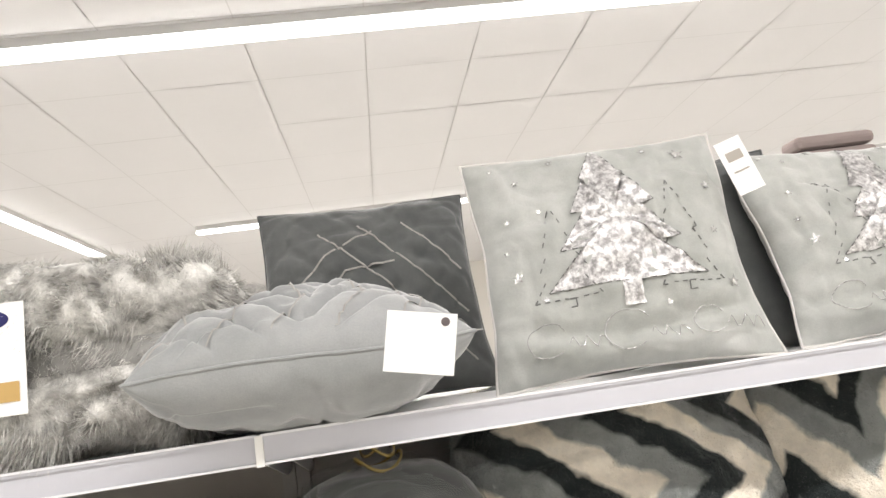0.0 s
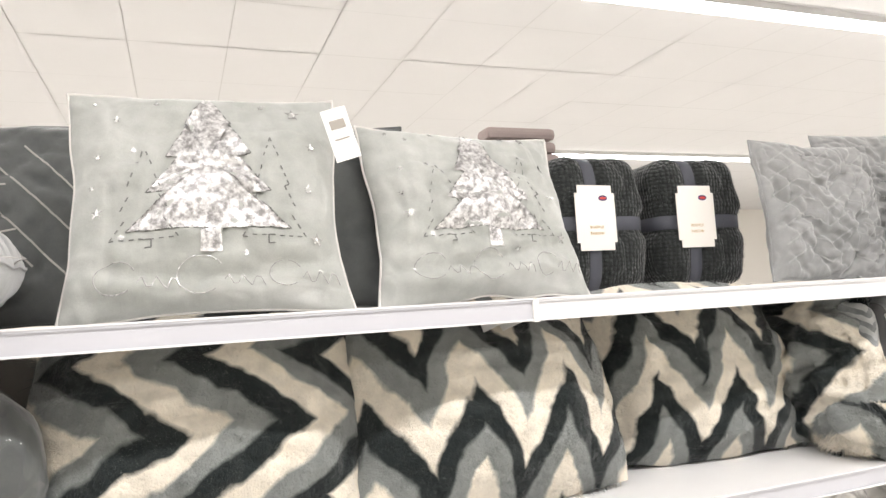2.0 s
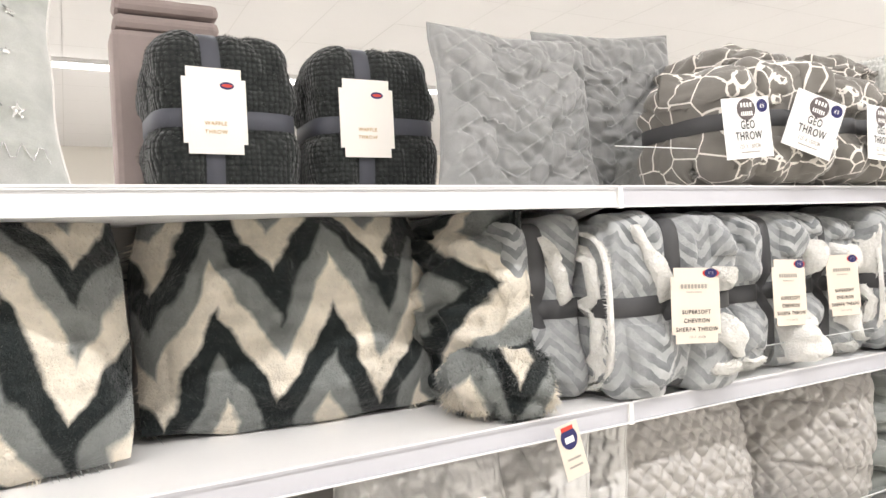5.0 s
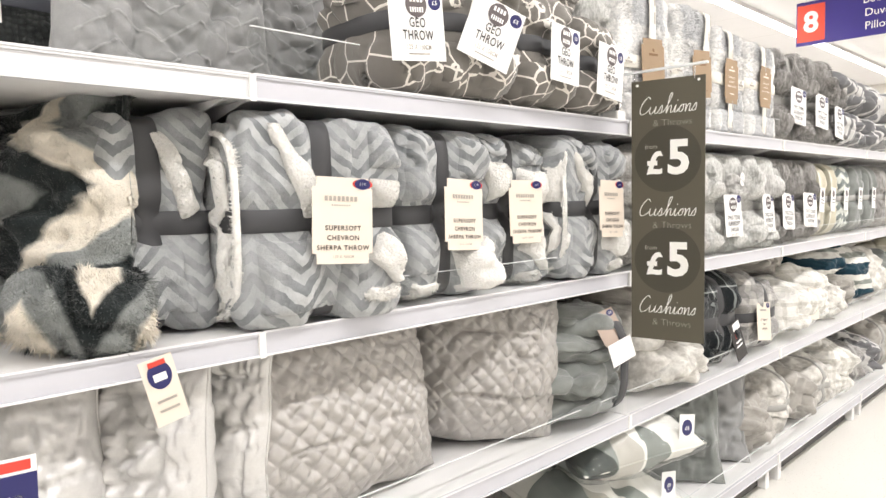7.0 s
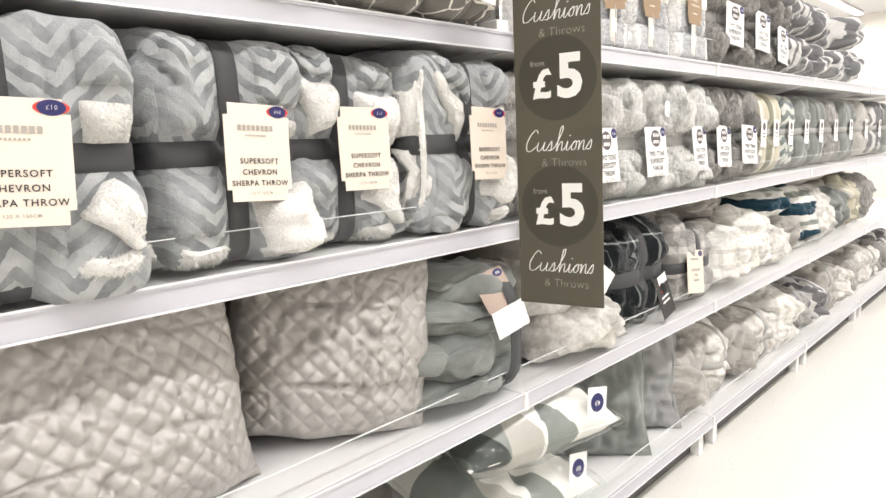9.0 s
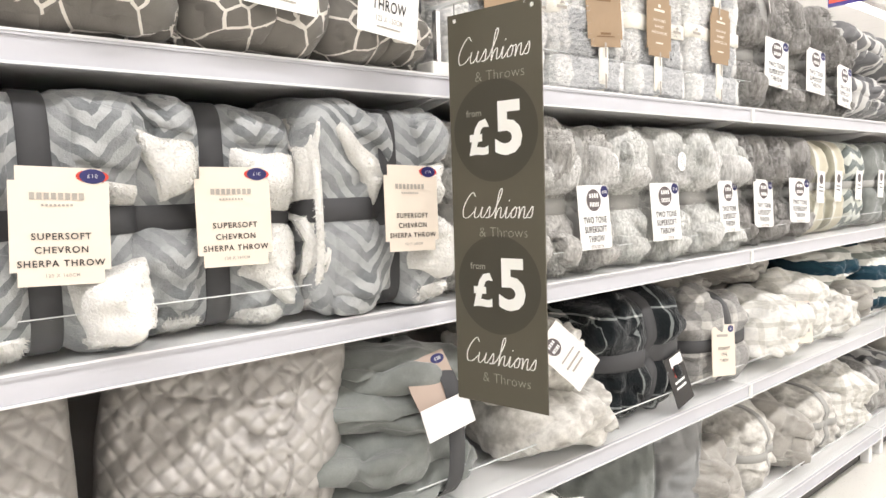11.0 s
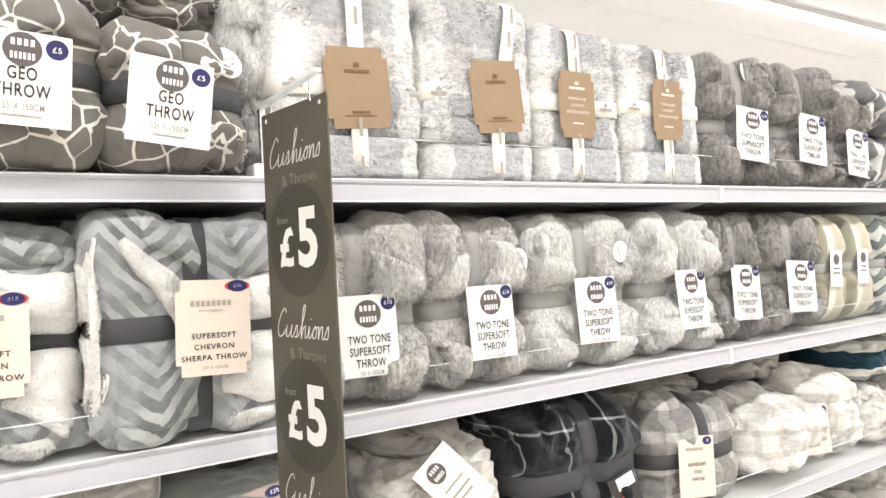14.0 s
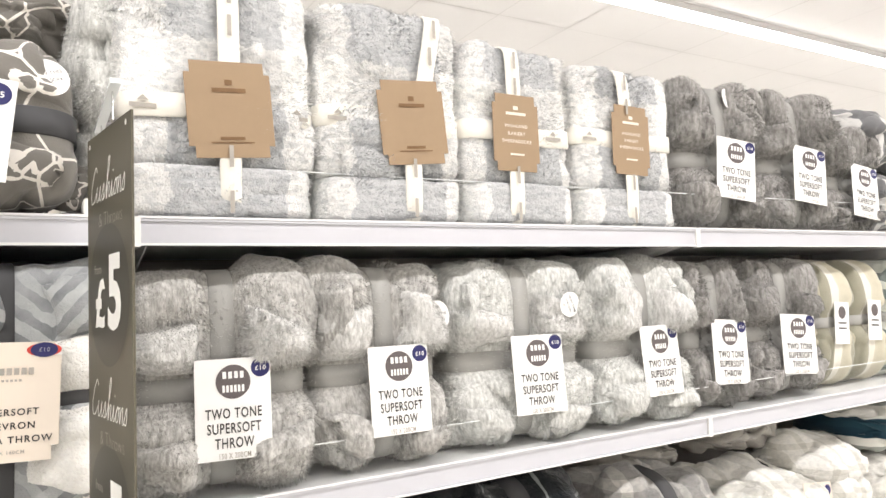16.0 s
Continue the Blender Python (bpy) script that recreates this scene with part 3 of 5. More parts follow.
def turned_fold(parent, quad, mat, thick=0.02, seed=1, fur=0, name="turned_fold", label="", n=20, wave=0.010, fur_len=0.006):
    """A soft flap of cloth, over four (x, z) corners of the front of a folded throw."""
    shell = SHELLS[parent.name]
    front = shell[shell[:, 1] < 0.02]
    s, t = (q.ravel() for q in np.meshgrid(np.linspace(0, 1, n), np.linspace(0, 1, n), indexing="ij"))
    q = [np.array(c) for c in quad]
    xz = np.outer((1 - s) * (1 - t), q[0]) + np.outer(s * (1 - t), q[1]) + np.outer(s * t, q[2]) + np.outer((1 - s) * t, q[3])
    p3 = np.stack([xz[:, 0], 0 * s, xz[:, 1]], 1)
    p3[:, 0] += wave * vnoise(p3, 22, seed + 1)
    p3[:, 2] = np.maximum(p3[:, 2] + wave * vnoise(p3, 22, seed + 2), 0.004)
    near = (p3[:, None, 0] - front[None, :, 0]) ** 2 + (p3[:, None, 2] - front[None, :, 2]) ** 2
    y = np.take(front[:, 1], np.argsort(near, axis=1)[:, :5]).mean(1)
    rim = np.clip(16 * s * (1 - s) * t * (1 - t), 0, 1) ** 0.28
    p3[:, 1] = y + 0.006 - rim * (thick + 0.006) * (1 + 0.35 * vnoise(p3, 30, seed))
    back = p3 * [1, 0, 1] + np.stack([0 * y, y + 0.012, 0 * y], 1)
    f = grid_faces(n, n) + [tuple(reversed(k)) for k in grid_faces(n, n, start=n * n)]
    v = np.concatenate([p3, back])
    if fur:
        v, f = add_fur(v, f, fur, fur_len, seed)
    return put(name, mesh(name, v, f, mat), parent, None, label)


def card(parent, m, w, h, mat, rows=(), name="label_card", notch=False, cutout=False, bend=0.0):
    """A printed card, facing -y. rows: (kind, ...) of print on it."""
    x, z = w / 2, h / 2
    if notch:
        k, q = 0.07 * w, 0.12 * h
        pts = [(-x + k, -z), (x - k, -z), (x - k, -z + q), (x, -z + q), (x, z - q), (x - k, z - q), (x - k, z), (-x + k, z), (-x + k, z - q), (-x, z - q), (-x, -z + q), (-x + k, -z + q)]
    else:
        pts = rect(0, 0, w, h)
    ob = plate(name, pts, 0, 0.0012, mat, parent)
    ob.matrix_basis = m
    for r in rows:
        if r[0] == "text":
            _, s, size, cx, cz, ink = r
            lettering("lettering", s, size * 0.80, ink, ob, cx, -0.0012, cz, 0, 1.18, size * 0.012)
        elif r[0] == "tall":
            _, s, size, cx, cz, ink = r
            lettering("lettering", s, size, ink, ob, cx, -0.0012, cz, 0, 1.12, size * 0.012).scale = (0.66, 1, 1)
        elif r[0] == "bar":
            _, bw, bh, cx, cz, ink = r
            plate("print_bar", rect(cx, cz, bw, bh), -0.0012, 0, ink, ob)
        elif r[0] == "mark":
            _, size, cx, cz, ink = r
            for row, count in ((0.45, 4), (-0.45, 6)):
                for q in range(count):
                    plate("print_bar", rect(cx + size * (q - (count - 1) / 2) * 1.5 / count, cz + size * row, size * 0.95 / count, size * 0.46), -0.0016, 0, ink, ob)
        elif r[0] == "disc":
            _, rx, rz, cx, cz, ink = r[:6]
            plate("print_disc", disc(cx, cz, rx, rz), -0.0008 - (0.0004 if len(r) > 6 else 0), 0, ink, ob)
    return ob

# ---- the hall ----
X0, X1, Y0, Y1 = -7.0, 17.0, -8.5, 11.0
tagged(box("floor", X0, X1, Y0, Y1, -0.1, 0.0, M_floor), "cream speckled vinyl shop floor", "floor", kind="structure")
tagged(box("wall_north", X0, X1, Y1, Y1 + 0.2, 0, CEIL, M_wall), "plain cream painted shop wall", "wall", kind="structure")
tagged(box("wall_south", X0, X1, Y0 - 0.2, Y0, 0, CEIL, M_wall), "plain cream painted shop wall", "wall", kind="structure")
tagged(box("wall_west", X0 - 0.2, X0, Y0, Y1, 0, CEIL, M_wall), "plain cream painted shop wall", "wall", kind="structure")
tagged(box("wall_east", X1, X1 + 0.2, Y0, Y1, 0, CEIL, M_wall), "plain cream painted shop wall", "wall", kind="structure")


def suspended_ceiling():
    """Lay-in tiles with fine recessed joints, in one mesh."""
    verts, faces, mats = [], [], []
    sx, sy, gap = 0.60, 0.72, 0.003

    def slab(a, b, c, d, z, m):
        k = len(verts)
        verts.extend([(a, c, z), (a, d, z), (b, d, z), (b, c, z)])
        faces.append((k, k + 1, k + 2, k + 3))
        mats.append(m)

    slab(X0, X1, Y0, Y1, CEIL + 0.006, 1)
    nx, ny = int((X1 - X0) / sx) + 1, int((Y1 - Y0) / sy) + 1
    for i in range(nx):
        for j in range(ny):
            a, c = 0.33 + sx * (i - 13), 2.64 + sy * (j - 16)
            slab(max(a + gap, X0), min(a + sx - gap, X1), max(c + gap, Y0), min(c + sy - gap, Y1), CEIL + random.uniform(-0.0012, 0.0012), 0)
    me = mesh("ceiling", np.array(verts), faces, M_ceiling, False)
    me.materials.append(M_grid)
    me.polygons.foreach_set("material_index", mats)
    ob = put("ceiling", me)
    tagged(ob, "white suspended ceiling of square mineral tiles", "ceiling", kind="structure")
    tagged(box("roof_slab", X0, X1, Y0, Y1, CEIL + 0.03, CEIL + 0.15, M_wall), "plain slab above the ceiling tiles", "ceiling", kind="structure")


suspended_ceiling()


def strip_lamp(x0, x1, y, along=True):
    t = thing("strip_lamp", "long white linear ceiling lamp, switched on", "ceiling lamp", "rows of strip lamps")
    if along:
        box("trunking", x0, x1, y - 0.055, y + 0.055, CEIL - 0.045, CEIL, M_trunk, t)
        box("diffuser", x0, x1, y - 0.05, y + 0.05, CEIL - 0.07, CEIL - 0.045, M_lamp, t, "glowing white diffuser")
    else:
        box("trunking", y - 0.055, y + 0.055, x0, x1, CEIL - 0.045, CEIL, M_trunk, t)
        box("diffuser", y - 0.05, y + 0.05, x0, x1, CEIL - 0.07, CEIL - 0.045, M_lamp, t, "glowing white diffuser")
    return t


strip_lamp(-3.5, 16.5, -5.45)
strip_lamp(-3.5, 16.5, -1.5)
strip_lamp(-3.5, 16.5, 2.0)
strip_lamp(-1.45, 16.5, 5.95)
strip_lamp(3.6, 10.9, -2.6, False)

# ---- shelving ----
BAY = 1.25
LEVELS = (0.14, 0.607, 1.05, 1.5)
DEPTH = 0.52


def price_strip(parent, z, y=0.0, face=None):
    """Ticket edge: a flat face between two raised rails."""
    prof = [(0.0, 0.0), (0.0, -0.004), (0.004, -0.004), (0.004, -0.038), (0.0, -0.038), (0.0, -0.042), (0.012, -0.042), (0.012, 0.0)]
    bm = bmesh.new()
    loops = [[bm.verts.new((x, y + a, z + b)) for a, b in prof] for x in (0.003, BAY - 0.003)]
    n = len(prof)
    for i in range(n):
        j = (i + 1) % n
        bm.faces.new((loops[0][i], loops[0][j], loops[1][j], loops[1][i]))
    bm.faces.new(loops[0][::-1]), bm.faces.new(loops[1])
    bmesh.ops.recalc_face_normals(bm, faces=bm.faces)
    s = part("price_strip", bm, face or M_strip, parent, "white plastic ticket edge" if face else "lilac-grey plastic ticket edge")
    for dz in (0.002, -0.040):
        box("rail", 0.003, BAY - 0.003, y - 0.0015, y + 0.001, z + dz - 0.0018, z + dz + 0.0018, M_stripedge, s)
    box("end_clip", -0.006, 0.006, y - 0.003, y + 0.010, z - 0.044, z + 0.002, M_clip, s, "pale plastic joint clip")
    return s


def shelving_bay(top_face=None):
    t = thing("shelving_bay", "white steel gondola shelving bay with four shelves and lilac-grey ticket edges", "shelving", "gondola bays")
    box("back_panel", 0.0, BAY, DEPTH, DEPTH + 0.03, 0.1, 1.47, M_panel, t)
    for x in (-0.015, BAY - 0.045):
        box("upright", x + 0.001, x + 0.029, DEPTH - 0.035, DEPTH - 0.002, 0.0, 1.48, M_upright, t)
    for k, z in enumerate(LEVELS):
        back = 1.08 if k == 3 else DEPTH - 0.004
        s = box("shelf", 0.002, BAY - 0.002, 0.013, back, z - 0.032, z - 0.001, M_deck, t, "white enamelled steel shelf", 0.003)
        price_strip(s, z, face=top_face if k == 3 else None)
        if k in (1, 2, 3):
            for x in (0.022, BAY - 0.025):
                bm = bmesh.new()
                pts = [(0.05, z - 0.033), (back if k < 3 else 0.5, z - 0.033), (DEPTH - 0.036, z - 0.11), (DEPTH - 0.10, z - 0.11)]
                if k == 3:
                    pts = [(0.05, z - 0.033), (DEPTH - 0.036, z - 0.033), (DEPTH - 0.036, z - 0.11), (DEPTH - 0.10, z - 0.11)]
                else:
                    pts[1] = (DEPTH - 0.036, z - 0.033)
                f = bm.faces.new([bm.verts.new((x, a, b)) for a, b in pts])
                r = bmesh.ops.extrude_face_region(bm, geom=[f])
                bmesh.ops.translate(bm, verts=[g for g in r["geom"] if isinstance(g, bmesh.types.BMVert)], vec=(0.003, 0, 0))
                bmesh.ops.recalc_face_normals(bm, faces=bm.faces)
                part("bracket", bm, M_deck, s)
    box("plinth", 0.002, BAY - 0.002, 0.06, 0.08, 0.004, LEVELS[0] - 0.034, M_kick, t, "dark recessed plinth")
    for x in (0.05, BAY - 0.09):
        box("foot", x, x + 0.04, 0.02, 0.058, 0.0, LEVELS[0] - 0.043, M_deck, t, "white levelling foot", 0.004)
    return t


bay = shelving_bay()
bay.matrix_basis = pose(-2.5, 0, 0)
for k in (-1, 0, 2, 3, 4, 5, 6):
    copy_thing(bay, pose(k * BAY, 0, 0))
shelving_bay(M_stripwhite).matrix_basis = pose(BAY, 0, 0)


def riser(x, z, h, w=BAY - 0.02):
    t = thing("shelf_riser", "low clear acrylic lip along the shelf front", "shelf lip", "clear shelf lips")
    plate("pane", rect(x + 0.01 + w / 2, z + h / 2, w, h), 0.0175, 0, M_acrylic, t)
    box("top_edge", x + 0.01, x + 0.01 + w, 0.0155, 0.0195, z + h, z + h + 0.0015, M_acedge, t, "bright polished edge")
    return t


for k in range(2, 7):
    riser(k * BAY, 1.5, 0.088, 0.24 if k == 2 else BAY - 0.02)
    riser(k * BAY, 1.05, 0.068)
    riser(k * BAY, 0.607, 0.068)
    riser(k * BAY, 0.14, 0.068)

ZA, ZB, ZC, ZD = 1.5, 1.05, 0.607, 0.14


def cushion(label, mat, w, h, d, m, seed=1, wrinkle=0.012, relief=None, n=56, fur=0, fur_len=0.01, group="", pinch=0.05, piping=None, power=0.42, rnd=0.0, creases=1.0):
    t = thing("cushion", label, "cushion", group)
    verts, faces = cushion_shell(w, h, d, n, seed, wrinkle, pinch, relief, power, rnd=rnd, creases=creases)
    shell = verts
    if fur:
        verts, faces = add_fur(verts, faces, fur, fur_len, seed)
    put("cover", mesh("cover", verts, faces, mat), t)
    if piping is None and not fur:
        piping = mat
    if piping is not None:
        n2 = n * n
        idx = [i * n for i in range(n)] + [(n - 1) * n + j for j in range(1, n)] + [i * n + n - 1 for i in range(n - 2, -1, -1)] + [j for j in range(n - 2, 0, -1)]
        pts = shell[idx]
        cu = bpy.data.curves.new("piping", "CURVE")
        cu.dimensions, cu.bevel_depth, cu.bevel_resolution = "3D", 0.003, 1
        sp = cu.splines.new("POLY")
        sp.points.add(len(pts) - 1)
        for q, p in zip(sp.points, pts):
            q.co = (*p, 1)
        sp.use_cyclic_u = True
        tmp = bpy.data.objects.new("piping", cu)
        me = bpy.data.meshes.new_from_object(tmp)
        bpy.data.objects.remove(tmp)
        me.materials.clear()
        me.materials.append(piping)
        put("piping", me, t)
    t.matrix_basis = m
    return t, shell


def tag_on(parent, m, w, h, mat, rows=()):
    """A card tag fixed to a thing, placed in the room."""
    return card(parent, parent.matrix_basis.inverted() @ m, w, h, mat, rows, "swing_tag")


def drape(name, pts, shell, parent, mat, lift=0.0025, thick=0.0):
    """Lays an outline of (x, z) on a cushion's front skin, as a fan round its middle."""
    c = np.mean(pts, axis=0)
    ring = []
    m = len(pts)
    for k in range(m):
        a, b = np.array(pts[k]), np.array(pts[(k + 1) % m])
        steps = max(1, int(np.linalg.norm(b - a) / 0.012))
        ring += [a + (b - a) * s / steps for s in range(steps)]
    verts, faces = [], []
    rings = 7
    for r in range(rings):
        f = 1 - r / rings
        for p in ring:
            q = c + (p - c) * f
            verts.append((q[0], surface_y(shell, q[0], q[1]) - lift, q[1]))
    n = len(ring)
    verts.append((c[0], surface_y(shell, c[0], c[1]) - lift, c[1]))
    for r in range(rings - 1):
        for i in range(n):
            j = (i + 1) % n
            faces.append((r * n + i, r * n + j, (r + 1) * n + j, (r + 1) * n + i))
    for i in range(n):
        faces.append(((rings - 1) * n + i, (rings - 1) * n + (i + 1) % n, rings * n))
    return put(name, mesh(name, np.array(verts), faces, mat), parent)


def thread(name, paths, shell, parent, mat, radius=0.0016, dash=0.0, closed=False):
    """Stitched lines laid on a cushion's front skin."""
    verts, faces = [], []
    for path in paths:
        pts = []
        src = list(path) + ([path[0]] if closed else [])
        for a, b in zip(src[:-1], src[1:]):
            a, b = np.array(a), np.array(b)
            steps = max(1, int(np.linalg.norm(b - a) / 0.008))
            pts += [a + (b - a) * s / steps for s in range(steps + 1)]
        for k in range(len(pts) - 1):
            if dash and k % 2:
                continue
            a, b = pts[k], pts[k + 1]
            if np.linalg.norm(b - a) < 1e-6:
                continue
            s = np.array([-(b - a)[1], (b - a)[0]]) / np.linalg.norm(b - a) * radius
            i = len(verts)
            for p, e in ((a, -1), (a, 0), (a, 1), (b, -1), (b, 0), (b, 1)):
                q = p + s * e
                verts.append((q[0], surface_y(shell, p[0], p[1]) - (0.0036 if e == 0 else 0.002), q[1]))
            faces += [(i, i + 1, i + 4, i + 3), (i + 1, i + 2, i + 5, i + 4)]
    return put(name, mesh(name, np.array(verts), faces, mat), parent)


def fir(cx, z0, w, h, tiers=4):
    """The outline of a tiered fir, from its base."""
    right = []
    for k in range(tiers):
        f0 = 1 - k / tiers * 0.95
        zb = z0 + h * (k / tiers)
        half = w / 2 * f0
        right += [(cx + half, zb), (cx + half * 0.50, zb + h / tiers * 0.94)]
    right[-1] = (cx, z0 + h)
    left = [(2 * cx - x, z) for x, z in right[-2::-1]]
    return right + left


def tree_cushion(m, seed, w=0.50, h=0.455):
    t, sh = cushion("sage-grey velvet cushion with a silver sequin fir tree", M_velvet, w, h, 0.17, m, seed, 0.020, lambda x, z: 0.018 * np.exp(-((z + h / 2 - 0.055 - 0.02 * np.sin(x * 9 + seed)) / 0.022) ** 2) - 0.010 * np.exp(-((z + h / 2 - 0.10 - 0.03 * np.sin(x * 7 + seed)) / 0.014) ** 2), n=80, power=0.5, creases=0.45, group="fir tree cushions", piping=M_diamond)
    tall = fir(0.0, 0.15, 0.285, h - 0.165, 4)
    drape("sequin_tree", tall, sh, t, M_sequin)
    drape("sequin_trunk", [(-0.019, 0.108), (0.019, 0.108), (0.017, 0.151), (-0.017, 0.151)], sh, t, M_sequin)
    thread("tree_stitching", [tall, fir(0.112, 0.135, 0.115, 0.20, 4), fir(-0.112, 0.135, 0.115, 0.18, 4), [(0.1, 0.135), (0.1, 0.12), (0.122, 0.12), (0.122, 0.135)], [(-0.1, 0.135), (-0.1, 0.12), (-0.122, 0.12), (-0.122, 0.135)]], sh, t, M_stitch, 0.0012, 1.0, True)
    rs = random.Random(seed)
    for x, z, r in ((0.16, 0.40, 0.011), (0.19, 0.32, 0.007), (-0.16, 0.38, 0.005), (-0.19, 0.30, 0.005), (-0.19, 0.19, 0.008), (0.19, 0.13, 0.009), (0.10, 0.42, 0.005), (-0.09, 0.41, 0.005), (-0.2, 0.42, 0.004), (0.18, 0.23, 0.006), (-0.15, 0.14, 0.005), (0.06, 0.105, 0.005), (-0.13, 0.31, 0.004), (-0.20, 0.24, 0.004)):
        drape("foil_star", star(x, min(z, h - 0.03), r * 1.5), sh, t, M_foil, 0.003)
    swirl = []
    for x, r in ((-0.16, 0.035), (-0.02, 0.04), (0.13, 0.03)):
        swirl.append([(x + r * math.cos(a / 8), 0.07 + r * 0.8 * math.sin(a / 8)) for a in range(4, 44)])
        swirl.append([(x + r + k * 0.008, 0.06 + 0.012 * math.sin(k * 1.9)) for k in range(10)])
    thread("foil_script", swirl, sh, t, M_foil, 0.0009)
    return t


# ---- top shelf ----
def lean(x, y, z, back=0.0, yaw=0.0, roll=0.0):
    return pose(x, y, z, 0, 0, yaw) @ pose(0, 0, 0, -back, roll, 0)


fur = throw("marled grey faux-fur throw tied with a grey ribbon", M_fur, 0.50, 0.32, 0.36, 0.55, 0.20, 0.0, seed=3, lump=0.032, fur=34000, fur_len=0.026, band=M_bandG, band_w=0.045, vertical=False)
fur.matrix_basis = lean(-0.27, 0.20, ZA, 0, -6)
card(fur, pose(-0.09, -0.20, 0.17, 0, 0, 4), 0.10, 0.17, M_white, [("disc", 0.028, 0.014, 0.0, 0.06, M_navy), ("bar", 0.08, 0.03, 0, -0.05, M_inkO)])
tuft = throw("marled grey faux-fur throw folded beside its pair", M_fur, 0.34, 0.30, 0.34, 0.6, 0.05, 0.0, seed=8, lump=0.034, fur=22000, fur_len=0.026)
tuft.matrix_basis = lean(-0.10, 0.62, ZA, 0, 10)


def herring(pitch, depth):
    def f(x, z):
        a = np.abs((x / pitch * 0.5) % 2 - 1) * pitch * 2
        g = ((z + a) / pitch) % 1
        return -depth * np.exp(-((g - 0.5) / 0.13) ** 2)
    return f


def weave(cell, depth):
    def f(x, z):
        u, v = (x + z) / cell, (z - x) / cell
        k = (np.floor(u) + np.floor(v)) % 2
        a, b = u % 1 - 0.5, v % 1 - 0.5
        lobe = np.where(k > 0, np.cos(a * 2.6) * (1 - (2 * b) ** 6), np.cos(b * 2.6) * (1 - (2 * a) ** 6))
        return depth * lobe
    return f


def crumple(depth, k=1.0):
    def f(x, z):
        p = np.stack([x, 0 * x, z], 1)
        return -depth * (np.exp(-(vnoise(p, 24 * k, 5) / 0.16) ** 2) + 0.7 * np.exp(-(vnoise(p, 46 * k, 9) / 0.2) ** 2))
    return f


HER = [[(-0.20, 0.06), (-0.02, 0.25)], [(-0.2, 0.14), (-0.06, 0.29)], [(-0.2, 0.23), (-0.10, 0.33)], [(-0.11, 0.39), (0.02, 0.26), (0.2, 0.06)], [(-0.02, 0.40), (0.2, 0.17)], [(0.08, 0.40), (0.2, 0.27)], [(-0.02, 0.25), (0.10, 0.12)], [(-0.06, 0.29), (0.05, 0.30)], [(-0.10, 0.33), (0.01, 0.38)], [(-0.02, 0.17), (0.07, 0.20)]]
dark, sh = cushion("slate velvet cushion quilted with pale thread lines", M_velvetD, 0.48, 0.47, 0.15, lean(0.205, 0.42, ZA, 12, 4), 4, 0.012, herring(0.09, 0.008), 72)
for line in HER:
    thread("quilting_line", [line], sh, dark, M_quilt, 0.0022)
lying, sh = cushion("pale grey quilted velvet cushion lying flat", M_velvetL, 0.50, 0.46, 0.245, pose(0.088, -0.09, ZA + 0.105, 0, 0, 3) @ pose(0, 0, 0, -88, 0, 0) @ pose(0, 0, -0.02), 5, 0.012, herring(0.075, 0.024), 110, pinch=0.02, power=0.40, rnd=0.22)
for k in range(6):
    thread("quilting_line", [[(-0.22 + 0.09 * k, 0.02), (-0.17 + 0.09 * k, 0.10), (-0.20 + 0.09 * k, 0.2)]], sh, lying, M_quilt, 0.002)
tag_on(lying, pose(0.252, -0.165, 1.600, 0, 12, -8), 0.095, 0.082, M_white, [("disc", 0.006, 0.006, 0.032, 0.03, M_rose)])

first_tree = tree_cushion(lean(0.645, 0.10, ZA, 13, -3), 11)
tree_cushion(lean(1.235, 0.16, ZA, 18, 7), 12, 0.52, 0.43)
for x, y, s in ((0.86, 0.27, 21), (0.98, 0.36, 22)):
    cushion("dark grey velvet cushion stacked behind others", M_velvetD, 0.44, 0.44, 0.13, lean(x, y, ZA, 12, -8), s, 0.012, n=40)
tag_on(first_tree, pose(0.890, 0.075, 1.845, 0, -16, -10), 0.05, 0.105, M_white, [("bar", 0.03, 0.018, 0, 0.02, M_inkG), ("bar", 0.03, 0.003, 0, -0.01, M_inkG)])
fold = thing("folded_bedding", "mauve folded bedding stacked on the far side", "bedding")
for k in range(2):
    box("fold", 1.62, 1.90, 0.96, 1.06, 2.03 + k * 0.05, 2.075 + k * 0.05, M_mauve, fold, "", 0.018)
box("stack_base", 1.61, 1.91, 0.95, 1.07, ZA, 2.029, M_mauve, fold, "folded layers beneath", 0.02)

WAFFLE = [("text", "WAFFLE", 0.016, 0.0, -0.03, M_inkO), ("text", "THROW", 0.016, 0.0, -0.05, M_inkO), ("disc", 0.017, 0.009, 0.030, 0.062, M_navy), ("disc", 0.013, 0.004, 0.030, 0.062, M_red, 1)]
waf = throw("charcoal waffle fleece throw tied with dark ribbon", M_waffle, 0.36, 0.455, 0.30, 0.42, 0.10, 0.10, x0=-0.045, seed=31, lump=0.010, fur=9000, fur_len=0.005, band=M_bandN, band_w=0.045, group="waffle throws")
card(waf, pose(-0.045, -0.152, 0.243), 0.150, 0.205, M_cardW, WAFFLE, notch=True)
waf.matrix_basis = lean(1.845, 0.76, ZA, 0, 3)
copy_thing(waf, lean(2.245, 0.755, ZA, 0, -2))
q1, sh1 = cushion("mid-grey velvet cushion with quilted herringbone lines", M_velvetG, 0.47, 0.47, 0.15, lean(2.535, 0.385, ZA, 10, -4, 2), 41, 0.020, lambda x, z: herring(0.095, 0.014)(x, z) + crumple(0.011, 0.5)(x, z), 120, creases=0.8)
